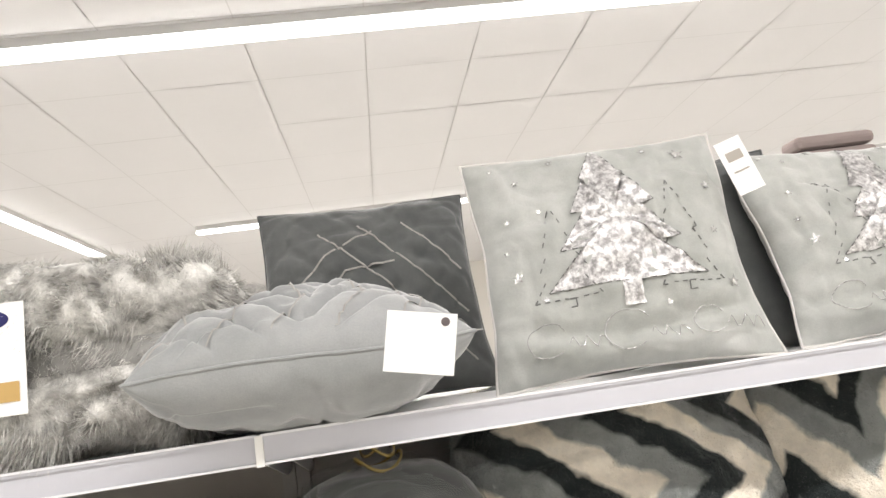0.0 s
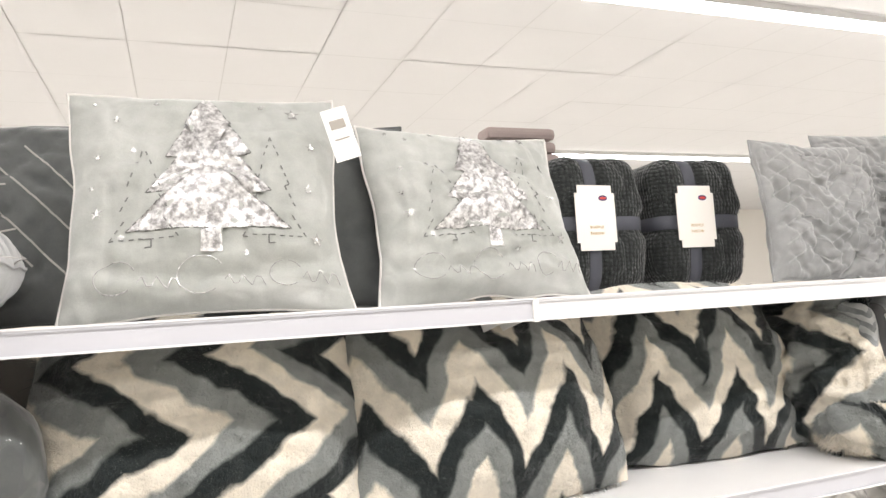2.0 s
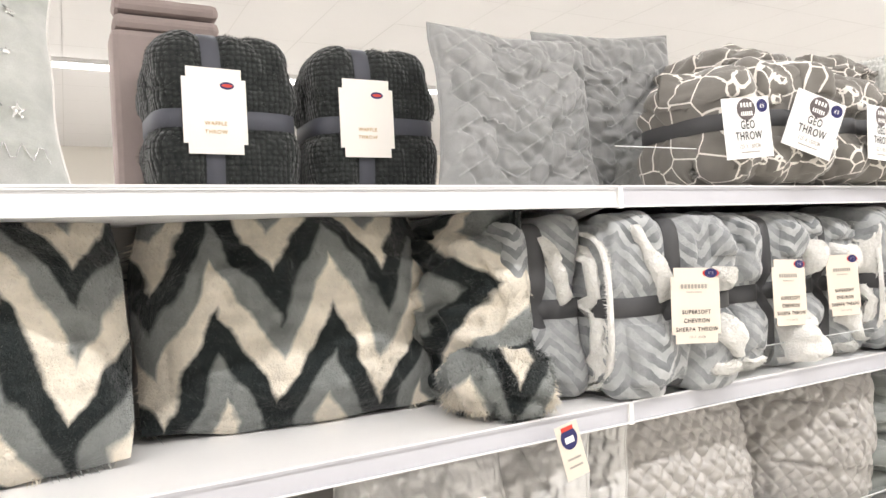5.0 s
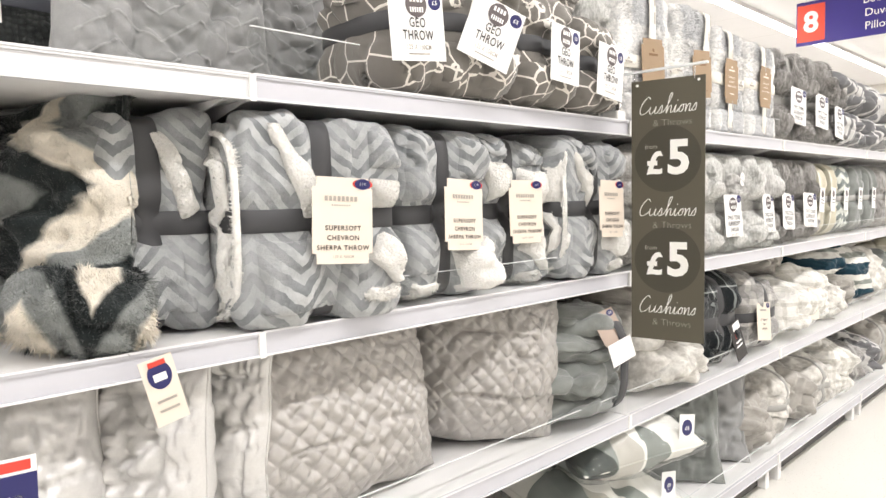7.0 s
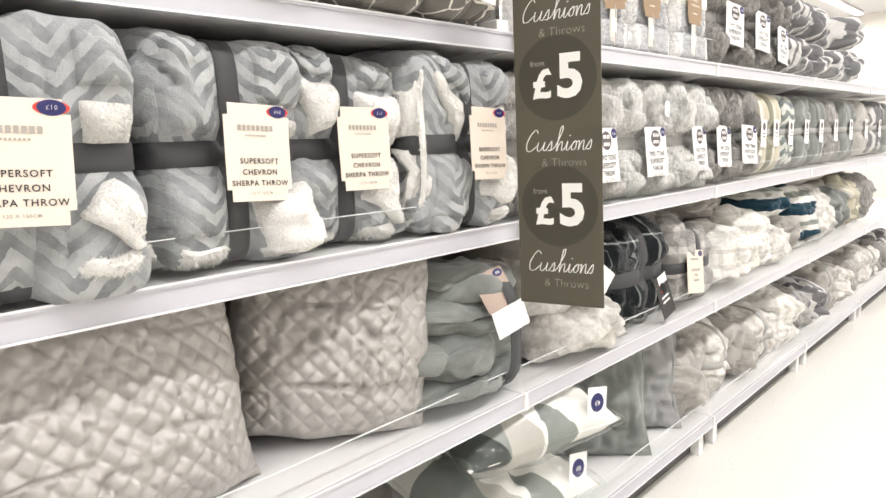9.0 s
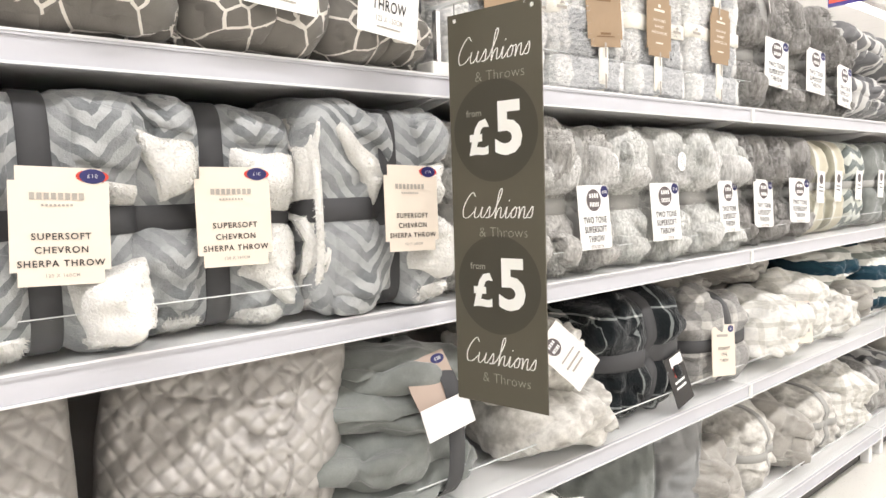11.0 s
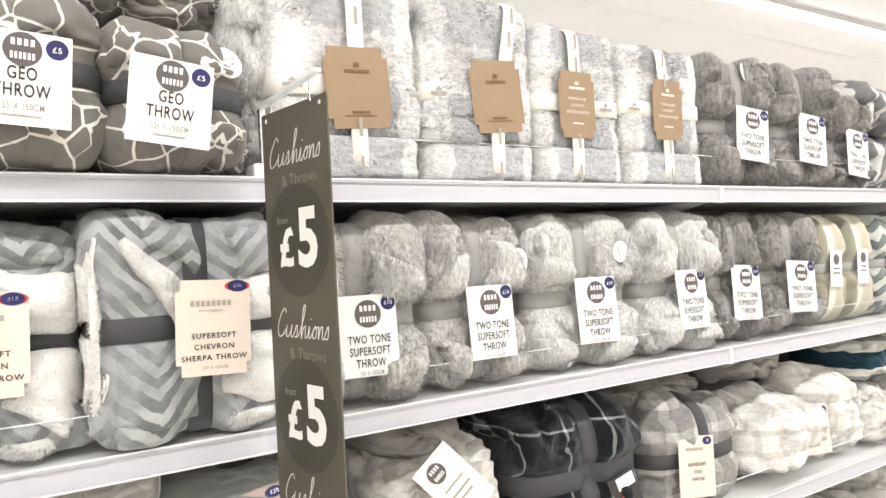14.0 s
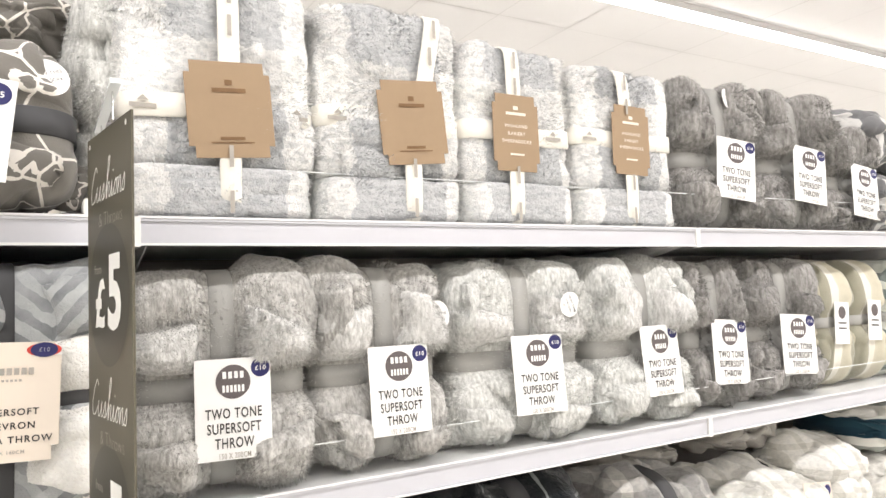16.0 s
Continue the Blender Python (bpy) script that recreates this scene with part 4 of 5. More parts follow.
q2, sh2 = cushion("mid-grey velvet cushion with quilted herringbone lines", M_velvetG, 0.47, 0.54, 0.17, lean(2.97, 0.52, ZA, 6, -12), 42, 0.020, lambda x, z: herring(0.095, 0.014)(x, z) + crumple(0.011, 0.5)(x, z), 120, creases=0.8)

for cover, skin in ((q1, sh1), (q2, sh2)):
    for k in range(7):
        zig = [(x, 0.055 + 0.055 * k + (0.05 if i % 2 else 0.0)) for i, x in enumerate((-0.20, -0.12, -0.04, 0.04, 0.12, 0.20))]
        thread("pintuck", [[p for p in zig if p[1] < 0.44]], skin, cover, M_velvetP, 0.0026)

GEO = [("tall", "GEO", 0.027, 0.0, 0.006, M_ink), ("tall", "THROW", 0.027, 0.0, -0.019, M_ink), ("tall", "125 X 150CM", 0.014, 0.0, -0.042, M_inkG), ("bar", 0.05, 0.0025, 0.0, -0.055, M_inkG), ("disc", 0.025, 0.025, 0.0, 0.042, M_rose), ("mark", 0.022, 0, 0.042, M_white), ("disc", 0.015, 0.015, 0.044, 0.048, M_navy), ("text", "£5", 0.015, 0.044, 0.047, M_white)]
for k, (x, y, wd, ht, yaw, s) in enumerate(((2.95, 0.15, 0.25, 0.31, -4, 51), (3.085, 0.12, 0.28, 0.33, -12, 52), (3.315, 0.13, 0.27, 0.31, 3, 53), (3.545, 0.13, 0.25, 0.27, 5, 54))):
    g = throw("taupe grey throw with a cream geometric line print", M_geo, wd, ht, 0.34, 0.5, 0.09, 0.06, seed=s, lump=0.016, band=M_band, band_w=0.04, vertical=False, group="geometric throws")
    card(g, pose((-0.085, 0.0, 0.0, -0.035)[k], -0.200, ht / 2 - 0.025, 0, (-4, 22, 3, 6)[k], (-8, -10, 0, -4)[k]), 0.128, 0.138, M_white, GEO)
    for q in range(4):
        fx, fz = (-0.25 + 0.5 * (q % 2)) * wd, ht * (0.22 if q < 2 else 0.78)
        turned_fold(g, [(fx - 0.075, fz - 0.045), (fx + 0.07, fz - 0.05), (fx + 0.075, fz + 0.045), (fx - 0.07, fz + 0.05)], M_geo, 0.010 + 0.006 * ((q + k) % 3), s + q, 0, n=16, wave=0.02)
    g.matrix_basis = lean(x, y, ZA, 0, yaw)
for x, y, z, s in ((3.22, 0.32, ZA + 0.285, 56), (3.50, 0.26, ZA + 0.265, 57)):
    g = throw("taupe grey line-print throw laid on top of others", M_geo, 0.36, 0.13, 0.34, 0.6, 0.0, 0.0, seed=s, lump=0.022, freq=(1, 1, 2.2), group="geometric throws")
    g.matrix_basis = lean(x, y, z, 0, 8)
seas = thing("sticker", "round white promotional sticker on a throw", "sticker", "round stickers")
plate("face", disc(0, 0, 0.026, 0.030), 0, 0.0008, M_white, seas)
lettering("lettering", "NEW THIS", 0.0085, M_ink, seas, 0, -0.0005, 0.006)
lettering("lettering", "SEASON", 0.0085, M_ink, seas, 0, -0.0005, -0.006)

HER_ROWS = [("bar", 0.055, 0.007, 0, 0.032, M_inkB), ("bar", 0.012, 0.009, 0, 0.045, M_inkB), ("bar", 0.07, 0.002, 0, -0.055, M_inkB), ("bar", 0.04, 0.005, 0, -0.048, M_inkB)]
HL_ROWS = [("bar", 0.05, 0.006, 0, 0.040, M_card), ("bar", 0.012, 0.008, 0, 0.052, M_card), ("text", "HIGHLAND", 0.0125, 0, 0.014, M_card), ("text", "KARIERT", 0.0125, 0, -0.002, M_card), ("text", "SHERPADECKE", 0.0125, 0, -0.018, M_card), ("bar", 0.035, 0.004, 0, -0.045, M_card)]
furry = throw("pale grey plush throw pushed against the checked stack", M_twoG, 0.16, 0.42, 0.34, 0.5, 0.0, 0.0, seed=60, lump=0.018, fur=9000, fur_len=0.009)
for q in range(3):
    turned_fold(furry, [(-0.06, 0.03 + 0.13 * q), (0.06, 0.02 + 0.13 * q), (0.065, 0.13 + 0.13 * q), (-0.055, 0.14 + 0.13 * q)], M_twoG, 0.018 + 0.006 * q, 60 + q, 3000, n=14)
furry.matrix_basis = lean(3.735, 0.24, ZA)


def checked_throw(k, w, h, seed, cx, rows, tilt, drop):
    """A square-folded throw: a flat lower layer, the main fold on it, crossed ribbons and a kraft card."""
    g = throw("white and grey checked plush throw tied with woven cream ribbon", M_check, w, h - 0.075, 0.40, 0.16, 0.03, 0.03, x0=cx, seed=seed, lump=0.012, fur=26000, fur_len=0.009, group="checked throws")
    upper = g.children[0]
    upper.matrix_basis = pose(0.0, 0, 0.078)
    low, f = bundle_shell(w * 0.995, 0.095, 0.415, 0.22, 0, 0, seed=seed + 30, lump=0.005)
    low, f = add_fur(low, f, 8000, 0.006, seed)
    put("lower_fold", mesh("lower_fold", low, f, M_check), g)
    a = np.linspace(0, 2 * math.pi, 120, endpoint=False)
    ca, sa = oval(a, 0.16)
    zr = h / 2 + 0.02 - drop
    ring = np.stack([w / 2 * 0.985 * ca, 0.196 * sa, 0 * a + zr + 0.004 * np.sin(3 * a + k)], 1)
    put("ribbon", mesh("ribbon", *band_shell(ring, np.array([0, 0, 1.0]), 0.040), M_bandW), g, None, "woven cream ribbon")
    ring = np.stack([0 * a + cx + 0.06 * tilt * (sa + 0.4) * (sa > -0.4), 0.206 * ca, h / 2 + h / 2 * 0.985 * sa], 1)
    ring[:, 2] = np.maximum(ring[:, 2], 0.004)
    put("ribbon", mesh("ribbon", *band_shell(ring, np.array([1.0, 0, 0]), 0.036), M_bandW), g, None, "woven cream ribbon")
    for x in np.arange(-w / 2 + 0.04, w / 2 - 0.03, 0.062):
        if abs(x - cx) > 0.085:
            plate("ribbon_print", rect(x, zr - 0.005, 0.040, 0.007), -0.2035, 0, M_inkG, g)
            plate("ribbon_print", [(x - 0.009, zr + 0.003), (x + 0.009, zr + 0.003), (x, zr + 0.012)], -0.2035, 0, M_inkG, g)
    for z in (0.03, 0.105, h - 0.095, h - 0.04):
        plate("ribbon_print", rect(cx + (0.06 * tilt * max(0, 2 * z / h - 0.6)), z, 0.007, 0.036), -0.2155, 0, M_inkG, g)
    card(g, pose(cx, -0.212, h / 2 + 0.018 - drop, 0, (-4, -5, 0, 1)[k], 0), 0.140 if k < 2 else 0.115, 0.160, M_kraft, rows, notch=True)
    return g


for k, (x, wd, ht, sd, cx, tl) in enumerate(((3.885, 0.325, 0.42, 61, 0.01, 0.0), (4.20, 0.305, 0.42, 62, 0.035, 0.7), (4.495, 0.285, 0.385, 63, -0.02, 0.0), (4.80, 0.315, 0.375, 64, 0.0, -0.2))):
    drop = (0.045, 0.035, 0.018, 0.003)[k]
    checked_throw(k, wd, ht, sd, cx, HER_ROWS if k < 2 else HL_ROWS, tl, drop).matrix_basis = lean(x, 0.215, ZA)

TT = [("tall", "TWO TONE", 0.0225, 0, -0.008, M_ink), ("tall", "SUPERSOFT", 0.0225, 0, -0.031, M_ink), ("tall", "THROW", 0.0225, 0, -0.054, M_ink), ("tall", "150 X 200CM", 0.012, 0, -0.073, M_inkG), ("disc", 0.027, 0.027, 0.0, 0.042, M_rose), ("mark", 0.024, 0, 0.042, M_white), ("disc", 0.015, 0.015, 0.043, 0.062, M_navy), ("text", "£10", 0.013, 0.043, 0.061, M_white)]


def two_tone(mat, w, h, d, seed, band, label, cx=0.0, cz=-0.015, tilt=0.0, e=0.30, lump=0.022, under=None, fur_n=26000):
    """A plush throw tied crosswise, its folds puffing out between the ribbons."""
    g = throw(label, mat, w, h, d, e, 0.20, 0.15, x0=cx, dz=cz, seed=seed, lump=lump, fur=fur_n, fur_len=0.008, band=band, band_w=0.04, group="two-tone throws")
    rs = random.Random(seed)
    z0 = h / 2 + cz
    for side in (-1, 1):
        edge = side * w * 0.47
        inner = cx + side * 0.03
        for low in (False, True):
            zb, zt = (0.012, z0 - 0.035) if low else (z0 + 0.03, h - 0.02)
            cut = zb + (zt - zb) * rs.uniform(0.45, 0.72)
            lip = rs.uniform(-0.03, 0.03)
            if low:
                quad = [(inner, zb), (edge, zb + 0.01), (edge, cut + lip), (inner, cut)]
            else:
                quad = [(inner, zb), (edge, zb), (edge, cut - lip), (inner, cut + lip)]
            turned_fold(g, quad, under if under and not low else mat, rs.uniform(0.022, 0.038), seed + 3 * side + low, 4500, n=18)
        if rs.random() < 0.6:
            x1 = edge * 0.98
            turned_fold(g, [(x1 - side * 0.045, z0 + 0.04), (x1, z0 + 0.05), (x1, h - 0.05), (x1 - side * 0.05, h - 0.04)], mat, 0.03, seed + 9 + side, 2500, name="rolled_edge", n=14)
    card(g, pose(cx + 0.01, -d / 2 * 0.97 - 0.022, z0 - 0.03, -5, tilt, -4), 0.118, 0.158, M_white, TT)
    return g


for k, (x, yaw, s) in enumerate(((5.17, -8, 71), (5.47, -5, 72), (5.72, 0, 73))):
    two_tone(M_twoD, 0.31 if k < 2 else 0.24, 0.40 - 0.07 * (k == 2), 0.36, s, M_bandG, "dark grey two-tone plush throw tied with ribbon", tilt=8).matrix_basis = lean(x, 0.19, ZA, 0, yaw)
for x, z, s in ((5.92, 0, 75), (6.16, 0, 76), (5.90, 0.2, 77), (6.14, 0.2, 78), (6.44, 0, 79), (6.44, 0.19, 80), (6.8, 0, 81), (7.15, 0, 82), (7.15, 0.2, 83)):
    g = throw("grey knitted throw with white stripes", M_stripe, 0.25, 0.21, 0.36, 0.6, 0.0, 0.0, seed=s, lump=0.014, group="striped throws")
    g.matrix_basis = lean(x, 0.2, ZA + z)

# ---- second shelf ----
CH = "faux-fur cushion with cream, black and grey chevrons"
cushion(CH, M_chevT, 0.66, 0.50, 0.31, lean(0.63, 0.20, ZB, 22, 0), 91, 0.030, n=64, fur=52000, fur_len=0.017, group="chevron cushions", power=0.62, rnd=0.30, pinch=0.0, creases=0.25)
cushion(CH, M_chev, 0.66, 0.50, 0.31, lean(1.245, 0.18, ZB, 22, 0), 92, 0.030, n=64, fur=52000, fur_len=0.017, group="chevron cushions", power=0.62, rnd=0.30, pinch=0.0, creases=0.25)
cushion(CH, M_chevB, 0.62, 0.50, 0.30, lean(1.885, 0.28, ZB, 18, -6), 93, 0.032, n=64, fur=52000, fur_len=0.017, group="chevron cushions", power=0.62, rnd=0.30, pinch=0.0, creases=0.25)
slack, sh = cushion(CH + ", squashed on its edge", M_chevT, 0.48, 0.45, 0.26, lean(2.19, 0.24, ZB, 14, -64, -10), 94, 0.05, n=64, fur=34000, fur_len=0.013, group="chevron cushions", power=0.6, rnd=0.2)
tail = throw("rolled chevron fur corner spilling over the shelf edge", M_chev, 0.22, 0.13, 0.26, 0.8, 0, 0, seed=95, lump=0.018, fur=9000, fur_len=0.011, name="cushion")
tagged(tail, category="cushion")
tail.matrix_basis = lean(2.24, 0.11, ZB, 0, -20)
tag_on(slack, pose(2.30, -0.055, 1.000, 0, -14, -6), 0.05, 0.105, M_card, [("disc", 0.018, 0.022, 0, 0.025, M_navy), ("bar", 0.026, 0.008, 0, 0.044, M_red), ("bar", 0.02, 0.012, 0, 0.022, M_white), ("bar", 0.03, 0.004, 0, -0.015, M_inkG), ("bar", 0.03, 0.004, 0, -0.03, M_inkG)])
ball = throw("dark round cushion wrapped in polythene", M_velvetD, 0.38, 0.36, 0.30, 0.85, 0, 0, seed=97, lump=0.01, name="cushion")
tagged(ball, category="cushion")
ball.matrix_basis = lean(0.17, 0.20, ZB)
v, f = bundle_shell(0.395, 0.375, 0.315, 0.85, 0, 0, seed=98, lump=0.016)
v[:, 2] += 0.045 * np.exp(-((v[:, 0] / 0.03) ** 2 + (v[:, 1] / 0.05) ** 2)) * (v[:, 2] > 0.25)
put("polythene_wrap", mesh("polythene_wrap", v, f, M_poly), ball, None, "clear polythene wrapping gathered at the top")
for k in range(3):
    a = np.linspace(0, 2 * math.pi, 40, endpoint=False)
    loop = np.stack([(0.028 + 0.012 * k) * np.cos(a), (0.030 + 0.014 * k) * np.sin(a), 0.385 - 0.022 * k + 0.012 * np.sin(2 * a + k)], 1)
    put("gold_cord", mesh("gold_cord", *band_shell(loop, np.array([0, 0, 1.0]), 0.006, 0.004), M_gold), ball, None, "gold cord tied round the wrapping")
tg = thing("price_tag", "white house-shaped card tag with grey print", "tag")
plate("face", [(-0.04, -0.06), (0.04, -0.06), (0.04, 0.04), (0.012, 0.068), (-0.012, 0.068), (-0.04, 0.04)], 0, 0.001, M_white, tg)
plate("print_bar", rect(0, 0.0, 0.05, 0.03), -0.001, 0, M_inkG, tg)
tg.matrix_basis = pose(0.15, 0.012, ZB + 0.245, -4, 3, 0)
for x, s in ((-0.2, 101), (-0.55, 102)):
    g = throw("dark taupe fleece throw folded on the shelf", M_mauve, 0.30, 0.30, 0.34, 0.6, 0.08, 0.08, seed=s, lump=0.014)
    g.matrix_basis = lean(x, 0.24, ZB)

SH = [*[("bar", 0.006, 0.009, -0.034 + 0.0085 * q, 0.040, M_inkG) for q in range(8)], *[("bar", 0.003, 0.003, -0.022 + 0.005 * q, 0.028, M_inkG) for q in range(8)], ("text", "SUPERSOFT", 0.0155, 0, -0.014, M_ink), ("text", "CHEVRON", 0.0155, 0, -0.032, M_ink), ("text", "SHERPA THROW", 0.0155, 0, -0.050, M_ink), ("text", "120 X 160CM", 0.008, 0, -0.066, M_inkG), ("disc", 0.021, 0.009, 0.040, 0.068, M_red), ("disc", 0.0165, 0.0100, 0.040, 0.068, M_navy, 1), ("text", "£10", 0.010, 0.040, 0.068, M_white)]


SHERPA = "white fleecy sherpa lining turned out"
# each throw's turned-out lining: corners in x and z, and how far it stands out
LININGS = {
    111: [([(-0.02, 0.36), (0.005, 0.36), (0.07, 0.22), (0.035, 0.20)], 0.014)],
    112: [([(-0.105, 0.375), (-0.085, 0.378), (0.02, 0.205), (-0.045, 0.195)], 0.018), ([(0.10, 0.275), (0.165, 0.27), (0.16, 0.215), (0.10, 0.22)], 0.018), ([(0.075, 0.125), (0.135, 0.175), (0.185, 0.06), (0.165, 0.050)], 0.022), ([(0.06, 0.035), (0.19, 0.045), (0.19, 0.075), (0.08, 0.060)], 0.012), ([(-0.195, 0.35), (-0.178, 0.36), (-0.160, 0.02), (-0.180, 0.012)], 0.012)],
    113: [([(0.03, 0.115), (0.15, 0.150), (0.155, 0.02), (0.045, 0.0)], 0.055), ([(-0.155, 0.01), (-0.03, 0.005), (-0.03, 0.045), (-0.15, 0.05)], 0.016), ([(0.085, 0.262), (0.135, 0.255), (0.13, 0.215), (0.08, 0.22)], 0.014)],
    114: [([(-0.140, 0.345), (-0.035, 0.305), (-0.030, 0.245), (-0.085, 0.215)], 0.024), ([(0.028, 0.305), (0.156, 0.300), (0.158, 0.195), (0.028, 0.200)], 0.022), ([(0.060, 0.178), (0.156, 0.178), (0.160, 0.004), (0.022, 0.098)], 0.020), ([(-0.15, 0.005), (-0.03, 0.008), (-0.03, 0.034), (-0.15, 0.030)], 0.012), ([(0.03, 0.008), (0.12, 0.010), (0.10, 0.045), (0.03, 0.040)], 0.012)],
    115: [([(-0.118, 0.340), (-0.100, 0.352), (0.0, 0.258), (-0.022, 0.198)], 0.018), ([(0.050, 0.262), (0.163, 0.285), (0.163, 0.195), (0.055, 0.200)], 0.020), ([(0.040, 0.080), (0.062, 0.178), (0.163, 0.178), (0.163, 0.035)], 0.022), ([(0.055, 0.022), (0.155, 0.030), (0.155, 0.052), (0.055, 0.044)], 0.012), ([(-0.172, 0.36), (-0.150, 0.365), (-0.135, 0.02), (-0.165, 0.012)], 0.012)],
}
# velour flaps that lie over the main fold
FLAPS = {
    111: [([(-0.09, 0.02), (0.05, 0.02), (0.03, 0.17), (-0.09, 0.17)], 0.016)],
    112: [([(0.10, 0.385), (0.185, 0.37), (0.18, 0.29), (0.10, 0.285)], 0.020), ([(-0.13, 0.015), (0.02, 0.03), (0.03, 0.165), (-0.14, 0.165)], 0.024)],
    113: [([(-0.145, 0.37), (-0.02, 0.385), (-0.03, 0.23), (-0.14, 0.22)], 0.022), ([(0.04, 0.385), (0.145, 0.36), (0.145, 0.27), (0.045, 0.28)], 0.026), ([(-0.14, 0.06), (-0.03, 0.06), (-0.03, 0.165), (-0.145, 0.17)], 0.020)],
    114: [([(-0.145, 0.39), (-0.03, 0.385), (-0.03, 0.315), (-0.13, 0.355)], 0.016), ([(0.03, 0.388), (0.148, 0.38), (0.148, 0.305), (0.03, 0.305)], 0.024), ([(-0.15, 0.045), (-0.03, 0.045), (-0.03, 0.17), (-0.15, 0.18)], 0.020)],
    115: [([(-0.085, 0.385), (0.012, 0.388), (0.012, 0.275), (-0.07, 0.345)], 0.018), ([(0.07, 0.388), (0.160, 0.38), (0.160, 0.285), (0.07, 0.275)], 0.022), ([(-0.125, 0.035), (0.012, 0.035), (0.012, 0.175), (-0.13, 0.175)], 0.018)],
}


def sherpa_throw(w, seed, tilt, x0):
    g = throw("grey chevron velour throw with white sherpa lining, tied with dark ribbon", M_chevgrey, w, 0.395, 0.36, 0.24, 0.12, 0.12, x0=x0, seed=seed, lump=0.020, band=M_band, band_w=0.042, group="sherpa throws")
    for quad, thick in FLAPS[seed]:
        turned_fold(g, quad, M_chevgrey, thick, seed + len(quad), 0, "velour_flap", "grey chevron velour flap", 24, 0.012)
    for k, (quad, thick) in enumerate(LININGS[seed]):
        turned_fold(g, quad, M_sherpa, thick * 1.35, seed + k, 6000, "sherpa_fold", SHERPA, 20, 0.008)
    ang = np.linspace(0, 2 * math.pi, 64, endpoint=False)
    for off, sc in ((0.93, 0.92), (0.80, 0.66)) if seed in (112, 115) else ():
        loop = np.stack([-w / 2 * off + 0 * ang, -0.01 + 0.165 * sc * sq(np.cos(ang), 0.5), 0.19 + 0.176 * sc * sq(np.sin(ang), 0.55)], 1)
        v, f = band_shell(loop, np.array([1.0, 0, 0]), 0.012, 0.010)
        v, f = add_fur(v, f, 3000, 0.006, seed + 1)
        put("sherpa_edge", mesh("sherpa_edge", v, f, M_sherpa), g, None, "white sherpa edge")
    if seed != 111:
        card(g, pose(x0 + 0.012, -0.212, 0.195, -3, tilt, -4), 0.122, 0.158, M_card, SH, notch=True)
    return g


for x, y, yaw, wd, s, tl, xo in ((2.39, 0.27, -4, 0.20, 111, 0, -0.02), (2.65, 0.152, -6, 0.37, 112, 3, 0.0), (2.98, 0.193, 4, 0.30, 113, 3, 0.0), (3.25, 0.22, 0, 0.315, 114, 1, 0.0), (3.555, 0.172, 3, 0.33, 115, 2, 0.008)):
    sherpa_throw(wd, s, tl, xo).matrix_basis = lean(x, y, ZB, 0, yaw)

for x, yaw, wd, s, mt in ((3.895, -4, 0.32, 121, M_two), (4.172, 2, 0.28, 122, M_two), (4.505, -3, 0.36, 123, M_twoG), (4.835, 4, 0.33, 124, M_twoG)):
    two_tone(mt, wd, 0.385, 0.36, s, M_bandG, "grey two-tone plush throw tied with grey ribbon", under=M_twoL).matrix_basis = lean(x, 0.20, ZB, 0, yaw)
for x, yaw, wd, s in ((5.10, 0, 0.21, 125), (5.40, -6, 0.31, 126)):
    two_tone(M_twoD, wd, 0.385, 0.36, s, M_bandG, "dark grey two-tone plush throw tied with ribbon", tilt=4).matrix_basis = lean(x, 0.21, ZB, 0, yaw)
for x, m_, wd, s, lb in ((5.63, M_olive, 0.22, 131, "cream and olive plaid fleece throw"), (5.80, M_olive, 0.20, 132, "cream and olive plaid fleece throw"), (6.02, M_zig, 0.22, 133, "pale mint zigzag fleece throw"), (6.28, M_green, 0.26, 134, "sage grey fleece throw"), (6.55, M_green, 0.26, 135, "sage grey fleece throw"), (6.85, M_twoD, 0.28, 136, "dark grey plush throw"), (7.2, M_green, 0.3, 137, "sage grey fleece throw"), (7.6, M_taupe, 0.3, 138, "taupe fleece throw"), (8.0, M_stripe, 0.3, 139, "grey striped throw"), (8.4, M_green, 0.3, 140, "sage grey fleece throw")):
    g = throw(lb + " tied with ribbon", m_, wd, 0.385, 0.34, 0.55, 0.12, 0.08, seed=s, lump=0.014, band=M_bandG, band_w=0.03, vertical=False)
    card(g, pose(0, -0.165, 0.19, 0, 4, 0), 0.07, 0.12, M_white, [("bar", 0.04, 0.004, 0, 0.0, M_ink), ("bar", 0.04, 0.004, 0, -0.015, M_ink), ("disc", 0.018, 0.018, 0, 0.03, M_rose)])
    g.matrix_basis = lean(x, 0.2, ZB)
seas.matrix_basis = pose(3.635, -0.015, 1.70, -18, -20, 12)
copy_thing(seas, pose(3.992, 0.008, 1.305, 0, -10, 0))
copy_thing(seas, pose(4.275, 0.010, 1.325, 0, 0, 0))
copy_thing(seas, pose(4.60, 0.010, 1.335, -6, 70, 0))
copy_thing(seas, pose(5.18, 0.03, 1.85, -20, 70, 0))

